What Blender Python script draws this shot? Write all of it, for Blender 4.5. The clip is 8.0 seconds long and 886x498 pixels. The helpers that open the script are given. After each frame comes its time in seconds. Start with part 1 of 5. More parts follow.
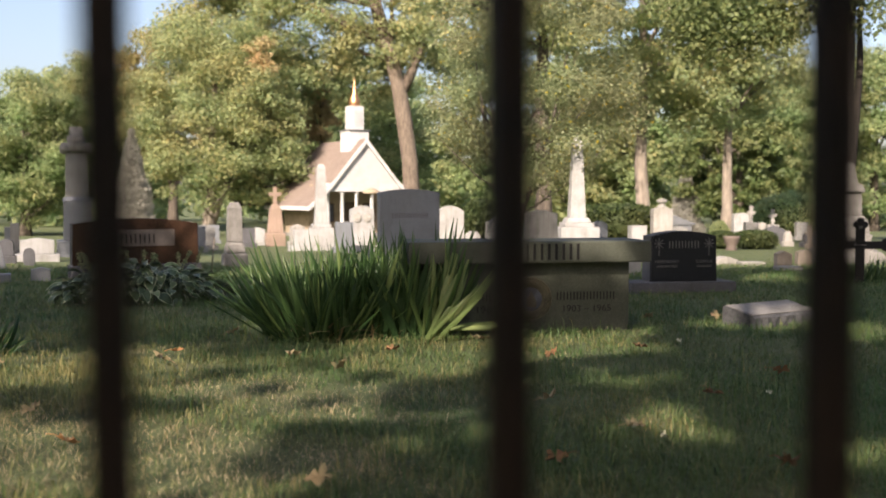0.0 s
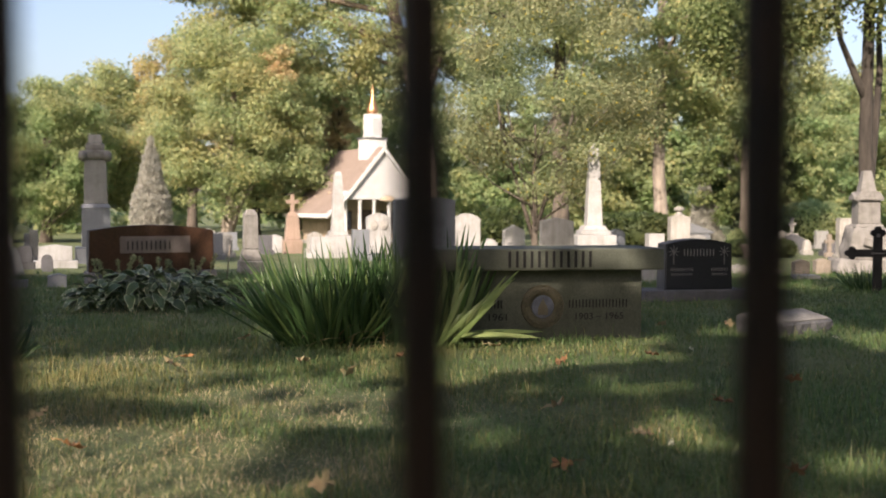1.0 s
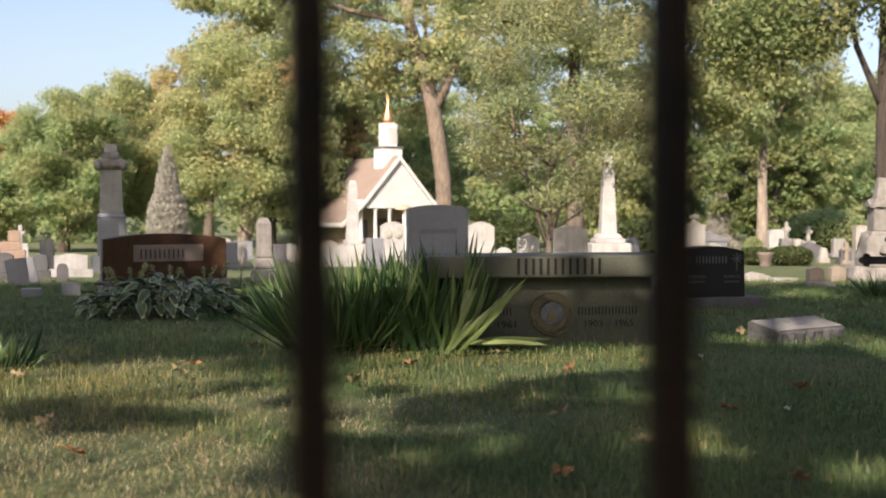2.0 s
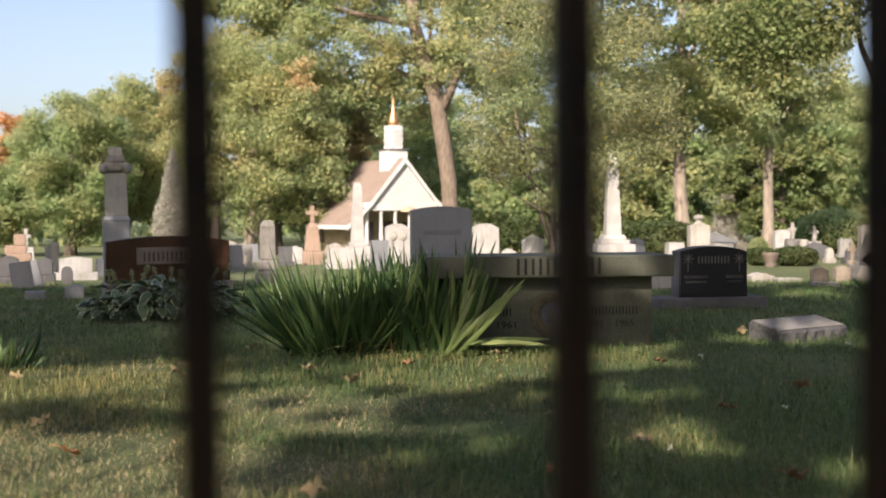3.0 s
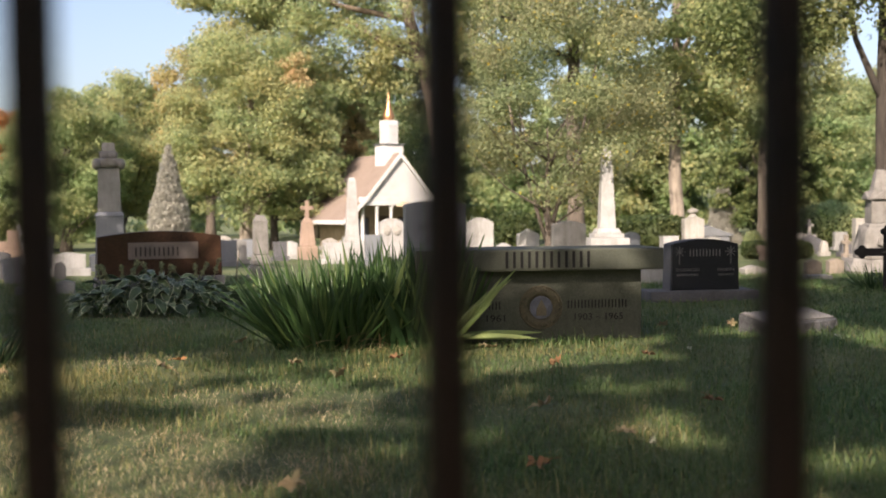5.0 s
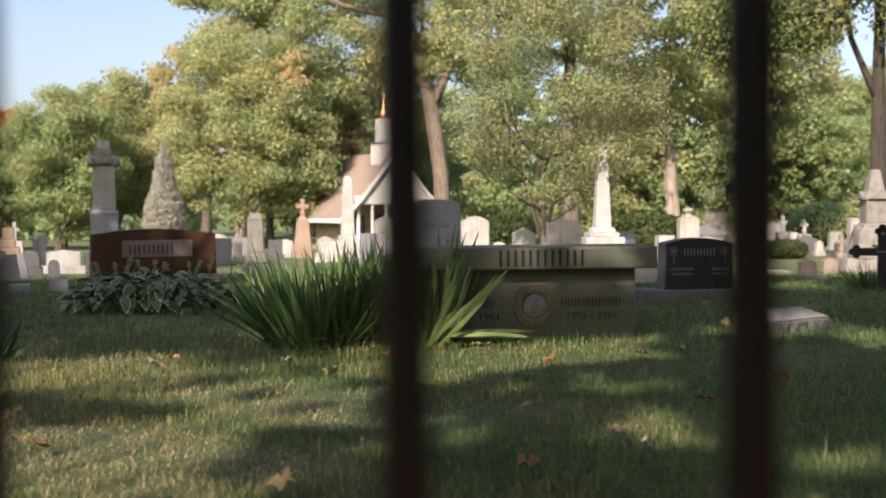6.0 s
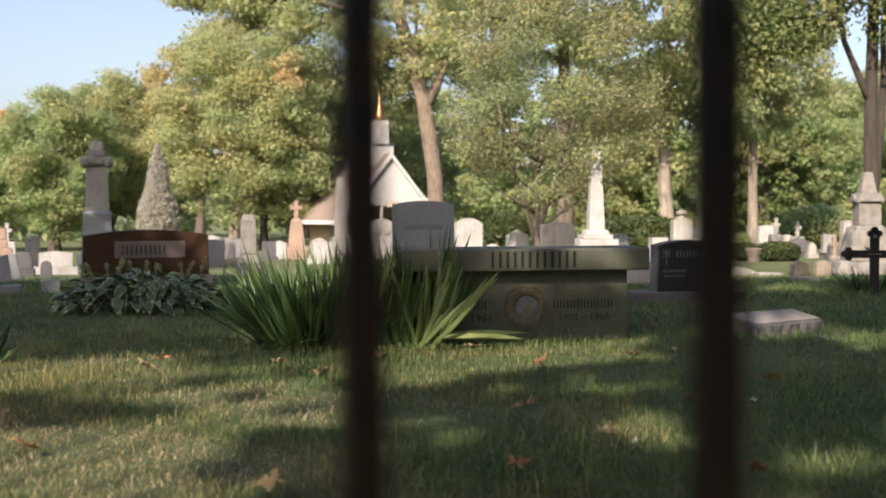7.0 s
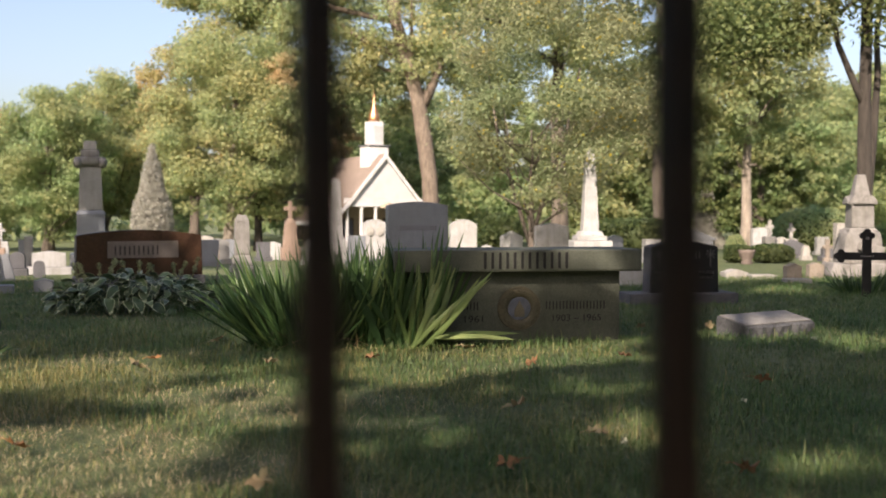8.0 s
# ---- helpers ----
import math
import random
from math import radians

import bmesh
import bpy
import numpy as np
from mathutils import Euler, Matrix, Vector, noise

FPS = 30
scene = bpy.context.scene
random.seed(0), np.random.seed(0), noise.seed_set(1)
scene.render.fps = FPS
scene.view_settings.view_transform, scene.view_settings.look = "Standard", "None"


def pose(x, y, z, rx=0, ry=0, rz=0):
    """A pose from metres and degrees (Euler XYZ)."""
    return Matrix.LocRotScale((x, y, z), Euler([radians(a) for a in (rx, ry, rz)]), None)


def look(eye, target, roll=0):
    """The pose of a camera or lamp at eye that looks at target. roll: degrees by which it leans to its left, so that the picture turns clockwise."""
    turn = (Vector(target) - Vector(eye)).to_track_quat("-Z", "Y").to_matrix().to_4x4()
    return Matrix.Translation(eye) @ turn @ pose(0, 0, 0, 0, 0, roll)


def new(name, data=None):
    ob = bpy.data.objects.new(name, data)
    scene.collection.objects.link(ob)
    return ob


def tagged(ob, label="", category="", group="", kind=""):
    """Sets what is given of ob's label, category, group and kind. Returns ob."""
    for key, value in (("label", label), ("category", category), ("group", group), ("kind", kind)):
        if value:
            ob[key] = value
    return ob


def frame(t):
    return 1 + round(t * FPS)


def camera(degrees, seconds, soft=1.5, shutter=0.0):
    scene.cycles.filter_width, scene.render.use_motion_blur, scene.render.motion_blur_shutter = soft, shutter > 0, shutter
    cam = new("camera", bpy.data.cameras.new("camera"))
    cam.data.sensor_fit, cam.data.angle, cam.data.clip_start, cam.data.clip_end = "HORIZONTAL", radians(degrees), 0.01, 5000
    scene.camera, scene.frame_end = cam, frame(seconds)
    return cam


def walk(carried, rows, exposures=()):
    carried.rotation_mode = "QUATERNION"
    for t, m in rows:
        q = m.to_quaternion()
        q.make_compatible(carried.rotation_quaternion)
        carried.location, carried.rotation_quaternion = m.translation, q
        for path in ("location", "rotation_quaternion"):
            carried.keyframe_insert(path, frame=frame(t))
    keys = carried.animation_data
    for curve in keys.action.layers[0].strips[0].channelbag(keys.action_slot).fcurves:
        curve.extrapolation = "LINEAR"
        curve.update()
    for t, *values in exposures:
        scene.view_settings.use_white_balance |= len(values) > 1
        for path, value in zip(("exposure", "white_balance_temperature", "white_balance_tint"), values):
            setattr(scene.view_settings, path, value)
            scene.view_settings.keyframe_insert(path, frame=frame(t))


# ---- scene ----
cam = camera(47.2, 8.0, soft=1.8)
cam.data.dof.use_dof = True
cam.data.dof.focus_distance = 6.1
cam.data.dof.aperture_fstop = 3.1

# seconds, place, (pitch, roll, yaw)
PATH = [
    (0, (-0.0000, -0.0087, 0.8273), (-2.902, -0.037, -10.832)),
    (0.5, (0.0204, -0.0065, 0.8252), (-2.695, -0.170, -10.326)),
    (1, (0.0419, -0.0053, 0.8220), (-2.459, -0.140, -9.796)),
    (1.5, (0.0651, -0.0057, 0.8173), (-2.165, -0.113, -9.275)),
    (3, (0.1320, -0.0098, 0.8005), (-1.827, 0.252, -8.514)),
    (3.5, (0.1487, -0.0089, 0.7977), (-1.888, 0.323, -8.551)),
    (4, (0.1613, -0.0064, 0.7968), (-1.983, 0.469, -8.617)),
    (4.5, (0.1739, -0.0029, 0.7947), (-2.059, 0.497, -8.657)),
    (6, (0.2002, 0.0090, 0.7874), (-2.185, 0.295, -8.917)),
    (6.5, (0.2069, 0.0114, 0.7859), (-2.138, 0.240, -9.077)),
    (7, (0.2141, 0.0126, 0.7836), (-2.080, 0.171, -9.236)),
    (7.5, (0.2204, 0.0118, 0.7815), (-2.042, 0.086, -9.381)),
    (8, (0.2274, 0.0094, 0.7796), (-2.008, -0.005, -9.526)),
]
walk(cam, [(t, pose(*p, 90 + a, b, c)) for t, p, (a, b, c) in PATH], [(0, 1.28, 6900, 20.3), (8, 1.28, 6900, 20.3)])

# ---- light: low sun from behind on the left, clear sky ----
SUN_EL, TO_SUN = 33.0, Vector((-0.518, -0.855))
world = bpy.data.worlds.new("world")
scene.world = world
world.use_nodes = True
wn = world.node_tree.nodes
sky = wn.new("ShaderNodeTexSky")
sky.sky_type = "NISHITA"
sky.sun_disc = False
sky.sun_elevation = radians(SUN_EL)
sky.sun_rotation = math.atan2(TO_SUN.x, TO_SUN.y)
sky.air_density, sky.dust_density, sky.ozone_density = 1.0, 3.2, 1.3
world.node_tree.links.new(sky.outputs[0], wn["Background"].inputs[0])
wn["Background"].inputs[1].default_value = 0.100
sun = new("sun", bpy.data.lights.new("sun", "SUN"))
sun.data.energy, sun.data.angle, sun.data.color = 4.7, radians(0.6), (1.0, 0.91, 0.77)
k = math.cos(radians(SUN_EL))
sun.matrix_world = look((TO_SUN.x * k * 50, TO_SUN.y * k * 50, math.sin(radians(SUN_EL)) * 50), (0, 0, 0))

# ---- materials ----
def material(name, base, rough=0.8, metal=0.0):
    m = bpy.data.materials.new(name)
    m.use_nodes = True
    b = m.node_tree.nodes["Principled BSDF"]
    b.inputs["Base Color"].default_value = (*base, 1)
    b.inputs["Roughness"].default_value = rough
    b.inputs["Metallic"].default_value = metal
    return m, m.node_tree.nodes, m.node_tree.links, b


def noise_node(nodes, links, scale, detail=4.0, rough=0.6, coord="Object", stretch=None):
    tc = nodes.new("ShaderNodeTexCoord")
    n = nodes.new("ShaderNodeTexNoise")
    n.inputs["Scale"].default_value, n.inputs["Detail"].default_value, n.inputs["Roughness"].default_value = scale, detail, rough
    out = tc.outputs[coord]
    if stretch:
        mp = nodes.new("ShaderNodeMapping")
        mp.inputs["Scale"].default_value = stretch
        links.new(out, mp.inputs[0])
        out = mp.outputs[0]
    links.new(out, n.inputs["Vector"])
    return n.outputs["Fac"]


def ramp(nodes, links, fac, stops):
    r = nodes.new("ShaderNodeValToRGB")
    e = r.color_ramp.elements
    while len(e) < len(stops):
        e.new(0.5)
    for el, (p, c) in zip(e, stops):
        el.position, el.color = p, (*c, 1)
    links.new(fac, r.inputs[0])
    return r.outputs[0]


def mixed(nodes, links, fac, a, b, how="MIX"):
    x = nodes.new("ShaderNodeMix")
    x.data_type, x.blend_type = "RGBA", how
    for sock, val in ((x.inputs[0], fac), (x.inputs[6], a), (x.inputs[7], b)):
        if isinstance(val, (int, float)):
            sock.default_value = val
        elif isinstance(val, tuple):
            sock.default_value = (*val, 1)
        else:
            links.new(val, sock)
    return x.outputs[2]


def bump(nodes, links, b, fac, strength, dist):
    n = nodes.new("ShaderNodeBump")
    n.inputs["Strength"].default_value, n.inputs["Distance"].default_value = strength, dist
    links.new(fac, n.inputs["Height"])
    links.new(n.outputs[0], b.inputs["Normal"])


def stone(name, a, c, rough=0.75, speck=120.0, stain=2.2, dark=0.6, relief=0.004):
    """Stone with a fine speckle, broad stains and rain streaks."""
    m, n, l, b = material(name, a, rough)
    fine = noise_node(n, l, speck, 2.0, 0.8)
    broad = noise_node(n, l, stain, 6.0, 0.65)
    streak = noise_node(n, l, 3.0, 4.0, 0.6, stretch=(5.0, 5.0, 0.6))
    col = ramp(n, l, fine, [(0.35, a), (0.65, c)])
    st = ramp(n, l, broad, [(0.42, (1, 1, 1)), (0.72, (dark, dark, dark * 0.95))])
    sk = ramp(n, l, streak, [(0.48, (1, 1, 1)), (0.75, (dark + 0.1, dark + 0.08, dark))])
    col = mixed(n, l, 0.8, col, st, "MULTIPLY")
    col = mixed(n, l, 0.6, col, sk, "MULTIPLY")
    l.new(col, b.inputs["Base Color"])
    bump(n, l, b, noise_node(n, l, speck * 0.4, 5.0, 0.7), 0.5, relief)
    return m


GRANITE = stone("grey_granite", (0.163, 0.163, 0.155), (0.23, 0.23, 0.222), 0.7)
BENCH_STONE = stone("olive_grey_granite", (0.036, 0.041, 0.029), (0.069, 0.077, 0.056), 0.65, stain=5.0)
BLUE_GRANITE = stone("blue_grey_granite", (0.108, 0.120, 0.136), (0.165, 0.178, 0.197), 0.6, dark=0.75)
PALE_STONE = stone("pale_weathered_limestone", (0.24, 0.23, 0.212), (0.335, 0.323, 0.30), 0.9, dark=0.45)
WHITE_STONE = stone("white_marble", (0.262, 0.262, 0.260), (0.352, 0.354, 0.352), 0.75, dark=0.58, stain=3.5)
PINK_STONE = stone("salmon_pink_granite", (0.20, 0.142, 0.108), (0.27, 0.195, 0.15), 0.7, dark=0.65)
RED_GRANITE = stone("polished_mahogany_granite", (0.027, 0.0150, 0.0105), (0.056, 0.030, 0.0185), 0.2, speck=60, dark=0.7, relief=0.0004)
PLATE_STONE = stone("mauve_grey_panel", (0.10, 0.083, 0.076), (0.14, 0.117, 0.105), 0.5)
BLACK_GRANITE = stone("polished_black_granite", (0.009, 0.010, 0.013), (0.022, 0.024, 0.029), 0.22, dark=0.9, relief=0.0003)
DARK_ROUGH = stone("rough_dark_granite", (0.05, 0.052, 0.058), (0.10, 0.101, 0.11), 0.9, relief=0.015)
ROCK_FACE = stone("rock_pitched_granite", (0.032, 0.034, 0.037), (0.078, 0.080, 0.083), 0.95, speck=35, relief=0.03)
TERRACOTTA = stone("dull_terracotta", (0.10, 0.079, 0.068), (0.15, 0.118, 0.10), 0.9)
WEATHERED = stone("blotched_weathered_limestone", (0.155, 0.150, 0.140), (0.205, 0.197, 0.185), 0.92, speck=90, stain=6.0, dark=0.5, relief=0.008)
TAN_STONE = stone("tan_weathered_stone", (0.16, 0.135, 0.108), (0.225, 0.19, 0.155), 0.9, stain=7.0, dark=0.5)
CUT_LETTER = material("dark_letter_paint", (0.006, 0.006, 0.005), 0.9)[0]
PALE_LETTER = stone("frosted_letter", (0.08, 0.08, 0.082), (0.13, 0.13, 0.132), 0.9)
BRONZE = stone("weathered_bronze", (0.048, 0.042, 0.023), (0.090, 0.078, 0.045), 0.6, speck=60, stain=14, dark=0.5)
ENAMEL_BLUE = stone("faded_blue_enamel", (0.075, 0.085, 0.125), (0.13, 0.14, 0.175), 0.85, stain=18, dark=0.5)
ENAMEL_TAN = stone("faded_tan_enamel", (0.10, 0.088, 0.06), (0.15, 0.13, 0.09), 0.85)
IRON = material("black_painted_iron", (0.004, 0.004, 0.004), 0.6, 0.0)
IRON[3].inputs["Specular IOR Level"].default_value = 0.06
bump(IRON[1], IRON[2], IRON[3], noise_node(IRON[1], IRON[2], 260, 3), 0.4, 0.0006)
IRON[2].new(ramp(IRON[1], IRON[2], noise_node(IRON[1], IRON[2], 30, 6, 0.7), [(0.45, (0.006, 0.0055, 0.0055)), (0.8, (0.013, 0.009, 0.007))]), IRON[3].inputs["Base Color"])
rust = IRON[1].new("ShaderNodeMapRange")
rust.inputs["From Min"].default_value, rust.inputs["From Max"].default_value, rust.inputs["To Min"].default_value, rust.inputs["To Max"].default_value = 0.80, 0.60, 0.0, 0.8
split = IRON[1].new("ShaderNodeSeparateXYZ")
IRON[2].new(IRON[1].new("ShaderNodeTexCoord").outputs["Object"], split.inputs[0])
IRON[2].new(split.outputs["Z"], rust.inputs["Value"])
coat = IRON[3].inputs["Base Color"].links[0].from_socket
IRON[2].new(mixed(IRON[1], IRON[2], rust.outputs[0], coat, (0.021, 0.013, 0.009)), IRON[3].inputs["Base Color"])
IRON = IRON[0]
CROSS_IRON = stone("black_cross_iron", (0.006, 0.006, 0.007), (0.014, 0.014, 0.015), 0.75, dark=0.8, relief=0.001)
for dull in (CROSS_IRON, BLACK_GRANITE):
    dull.node_tree.nodes["Principled BSDF"].inputs["Specular IOR Level"].default_value = 0.2
WHITE_PAINT = stone("white_painted_wood", (0.43, 0.435, 0.445), (0.50, 0.505, 0.515), 0.6, speck=30, dark=0.85)
TAN_WALL = stone("tan_stucco_wall", (0.30, 0.24, 0.17), (0.38, 0.31, 0.23), 0.9, speck=40)
DARK_WOOD = stone("dark_stained_wood", (0.06, 0.04, 0.025), (0.11, 0.075, 0.05), 0.6, speck=30)
SHINGLE = stone("brown_asphalt_shingle", (0.14, 0.108, 0.092), (0.22, 0.175, 0.152), 0.95, speck=25, stain=0.8, dark=0.75)
GREY_ROOF = stone("grey_roof_sheet", (0.085, 0.092, 0.10), (0.12, 0.128, 0.138), 0.8, speck=20)
COPPER = stone("bright_copper_sheet", (0.46, 0.24, 0.12), (0.60, 0.34, 0.19), 0.42, speck=20, dark=0.75)
COPPER.node_tree.nodes["Principled BSDF"].inputs["Metallic"].default_value = 0.9


def bark(name, a, c):
    m, n, l, b = material(name, a, 0.95)
    f = noise_node(n, l, 9.0, 6.0, 0.7, stretch=(1, 1, 0.18))
    l.new(mixed(n, l, 0.6, ramp(n, l, f, [(0.35, a), (0.65, c)]), ramp(n, l, noise_node(n, l, 0.9, 4.0), [(0.4, (1, 1, 1)), (0.7, (0.6, 0.6, 0.58))]), "MULTIPLY"), b.inputs["Base Color"])
    bump(n, l, b, f, 0.9, 0.04)
    return m


BARK = bark("grey_brown_bark", (0.05, 0.041, 0.033), (0.145, 0.12, 0.095))
PALE_BARK = bark("pale_tan_bark", (0.15, 0.126, 0.10), (0.30, 0.255, 0.21))
# bark darkened: the forked tree's trunk shade goes into the colour
SHADE_DARK_BARK = bark("shade_dark_bark", (0.018, 0.015, 0.012), (0.055, 0.046, 0.037))
MID_BARK = bark("mid_brown_bark", (0.085, 0.066, 0.05), (0.21, 0.168, 0.13))


def foliage(name, stops, through_light=0.54, rough=0.55, broad=0.35, lean=((0.80, 0.95, 0.75), (1.15, 1.0, 0.85)), single=False):
    """Leaves: colour by leaf, drifting slowly over the crown, lit through as well."""
    m, n, l, b = material(name, stops[0][1], rough)
    if single:
        pick = n.new("ShaderNodeObjectInfo").outputs["Random"]
        vein = noise_node(n, l, 60.0, 3.0, 0.6, stretch=(4.0, 4.0, 0.25))
        bump(n, l, b, vein, 0.35, 0.002)
    else:
        pick = n.new("ShaderNodeNewGeometry").outputs["Random Per Island"]
    col = ramp(n, l, pick, stops)
    if single:
        col = mixed(n, l, 0.5, col, ramp(n, l, vein, [(0.35, (0.72, 0.75, 0.7)), (0.65, (1.15, 1.12, 1.05))]), "MULTIPLY")
    drift = ramp(n, l, noise_node(n, l, broad, 3.0), [(0.35, lean[0]), (0.65, lean[1])])
    col = mixed(n, l, 1.0, col, drift, "MULTIPLY")
    l.new(col, b.inputs["Base Color"])
    b.inputs["Specular IOR Level"].default_value = 0.3
    tr = n.new("ShaderNodeBsdfTranslucent")
    l.new(col, tr.inputs[0])
    mx = n.new("ShaderNodeMixShader")
    mx.inputs[0].default_value = through_light
    l.new(b.outputs[0], mx.inputs[1])
    l.new(tr.outputs[0], mx.inputs[2])
    l.new(mx.outputs[0], n["Material Output"].inputs[0])
    return m


MAPLE = foliage("yellowing_maple_leaves", [(0.0, (0.271, 0.316, 0.184)), (0.5, (0.368, 0.4, 0.221)), (0.92, (0.446, 0.453, 0.253)), (1.0, (0.518, 0.431, 0.22))], 0.67, 0.72, lean=((0.84, 1.0, 0.92), (1.13, 1.04, 0.92)))
GREEN = foliage("mid_green_leaves", [(0.0, (0.23, 0.304, 0.184)), (0.5, (0.303, 0.378, 0.225)), (0.9, (0.374, 0.431, 0.253)), (1.0, (0.425, 0.445, 0.246))], 0.66, 0.72)
# leaf green darkened to carry the forked crown's shade
SHADE_GREEN = foliage("shade_dark_leaves", [(0.0, (0.095, 0.130, 0.062)), (0.6, (0.135, 0.175, 0.080)), (1.0, (0.21, 0.235, 0.105))], 0.5)
DEEP = foliage("deep_green_leaves", [(0.0, (0.045, 0.070, 0.036)), (0.6, (0.070, 0.100, 0.045)), (1.0, (0.115, 0.138, 0.06))])
OLIVE = foliage("grey_olive_leaves", [(0.0, (0.195, 0.225, 0.140)), (0.55, (0.260, 0.280, 0.180)), (0.972, (0.325, 0.330, 0.215)), (0.985, (0.60, 0.44, 0.06)), (1.0, (0.60, 0.46, 0.065))])
ORANGE = foliage("orange_autumn_leaves", [(0.0, (0.48, 0.25, 0.13)), (0.6, (0.55, 0.31, 0.16)), (1.0, (0.55, 0.37, 0.19))], 0.6)
PALE_RUST = foliage("withered_pinkish_leaves", [(0.0, (0.42, 0.32, 0.21)), (0.6, (0.50, 0.39, 0.26)), (1.0, (0.52, 0.44, 0.30))], 0.55)
RUSSET = foliage("pale_russet_leaves", [(0.0, (0.30, 0.29, 0.15)), (0.6, (0.38, 0.35, 0.19)), (1.0, (0.47, 0.40, 0.24))])
SPRUCE = foliage("pale_grey_needles", [(0.0, (0.368, 0.359, 0.318)), (0.6, (0.446, 0.441, 0.389)), (1.0, (0.515, 0.514, 0.456))], 0.60, lean=((0.90, 0.91, 0.90), (1.04, 1.02, 1.0)))
GRASS = foliage("lawn_grass", [(0.0, (0.046, 0.088, 0.032)), (0.5, (0.063, 0.110, 0.040)), (0.90, (0.097, 0.138, 0.052)), (0.95, (0.130, 0.145, 0.065)), (1.0, (0.19, 0.18, 0.095))], 0.35, 0.5, 1.0, ((0.80, 1.0, 0.82), (1.25, 1.12, 1.0)))
YELLOWING = foliage("yellowing_lawn_grass", [(0.0, (0.112, 0.118, 0.044)), (0.5, (0.165, 0.164, 0.065)), (0.85, (0.215, 0.200, 0.090)), (1.0, (0.27, 0.24, 0.125))], 0.35, 0.55, 1.0, ((0.85, 0.95, 0.85), (1.2, 1.08, 1.0)))
STRAW = foliage("dry_straw_grass", [(0.0, (0.19, 0.16, 0.086)), (0.6, (0.34, 0.285, 0.17)), (1.0, (0.50, 0.43, 0.28))], 0.3, 0.7, 1.0, ((0.85, 0.9, 0.85), (1.1, 1.0, 0.95)))
IRIS = foliage("iris_blade_green", [(0.0, (0.024, 0.054, 0.024)), (0.45, (0.042, 0.086, 0.036)), (0.85, (0.072, 0.126, 0.050)), (1.0, (0.13, 0.180, 0.075))], 0.35, 0.36, 2.0, single=True)
# paler iris green, with the sunlight on the right fan in its colour
LIT_PALE_IRIS = foliage("lit_pale_iris_blade", [(0.0, (0.12, 0.17, 0.072)), (0.6, (0.165, 0.215, 0.095)), (1.0, (0.25, 0.29, 0.15))], 0.3, 0.4, 2.0, single=True)
HOSTA = foliage("hosta_leaf_green", [(0.0, (0.032, 0.058, 0.032)), (0.7, (0.065, 0.100, 0.056)), (1.0, (0.11, 0.15, 0.09))], 0.15, 0.40, 3.0, single=True)
HOSTA_RIM = foliage("hosta_pale_margin", [(0.0, (0.25, 0.27, 0.21)), (1.0, (0.38, 0.40, 0.32))], 0.15, 0.5, 3.0)
DRY_LEAF = foliage("dry_tan_leaf", [(0.0, (0.20, 0.14, 0.09)), (1.0, (0.29, 0.215, 0.145))], 0.15, 0.8, 4.0)
RUST_LEAF = foliage("orange_rust_leaf", [(0.0, (0.30, 0.13, 0.06)), (1.0, (0.38, 0.18, 0.09))], 0.2, 0.8, 4.0)
PALE_LEAF = foliage("bleached_leaf", [(0.0, (0.42, 0.40, 0.36)), (1.0, (0.5, 0.48, 0.43))], 0.1, 0.8, 4.0)
RED_LEAF = foliage("dry_red_brown_leaf", [(0.0, (0.13, 0.065, 0.038)), (1.0, (0.20, 0.105, 0.06))], 0.1, 0.8, 4.0)

GROUND, gn, gl, gb = material("lawn_soil_and_thatch", (0.1, 0.1, 0.04), 1.0)
g1 = ramp(gn, gl, noise_node(gn, gl, 0.9, 6.0, 0.65), [(0.36, (0.055, 0.086, 0.028)), (0.55, (0.082, 0.108, 0.038)), (0.74, (0.17, 0.155, 0.085))])
g2 = ramp(gn, gl, noise_node(gn, gl, 40.0, 4.0, 0.8), [(0.35, (0.55, 0.55, 0.5)), (0.65, (1.25, 1.2, 1.1))])
gl.new(mixed(gn, gl, 1.0, g1, g2, "MULTIPLY"), gb.inputs["Base Color"])
bump(gn, gl, gb, noise_node(gn, gl, 60.0, 5.0, 0.8), 1.0, 0.02)


# ---- helpers for meshes and things ----
def gz(y):
    """Height of the ground: level by the fence, then falling gently away."""
    u = max(0.0, min(y, 75.0) - 8.0)
    return -0.029 * (math.sqrt(u * u + 9.0) - 3.0)


def finish(bm, name, mat, smooth=False):
    me = bpy.data.meshes.new(name)
    bmesh.ops.recalc_face_normals(bm, faces=bm.faces)
    bm.to_mesh(me)
    bm.free()
    for m in mat if isinstance(mat, (list, tuple)) else [mat]:
        me.materials.append(m)
    if smooth:
        me.polygons.foreach_set("use_smooth", [True] * len(me.polygons))
    return me


def part(name, bm, mat, parent, label="", smooth=False, m=None):
    """Links a bmesh (or a finished mesh) as one mesh object under a thing or a part."""
    me = finish(bm, name, mat, smooth) if isinstance(bm, bmesh.types.BMesh) else bm
    ob = new(name, me)
    ob.parent = parent
    if m is not None:
        ob.matrix_local = m
    if label:
        ob["label"] = label
    return ob


def thing(name, x, y, turn, label, category, group="", z=None, lean=(0, 0), kind=""):
    ob = new(name)
    ob.empty_display_size = 0.2
    ob.matrix_world = pose(x, y, gz(y) if z is None else z, lean[0], lean[1], turn)
    return tagged(ob, label, category, group, kind)


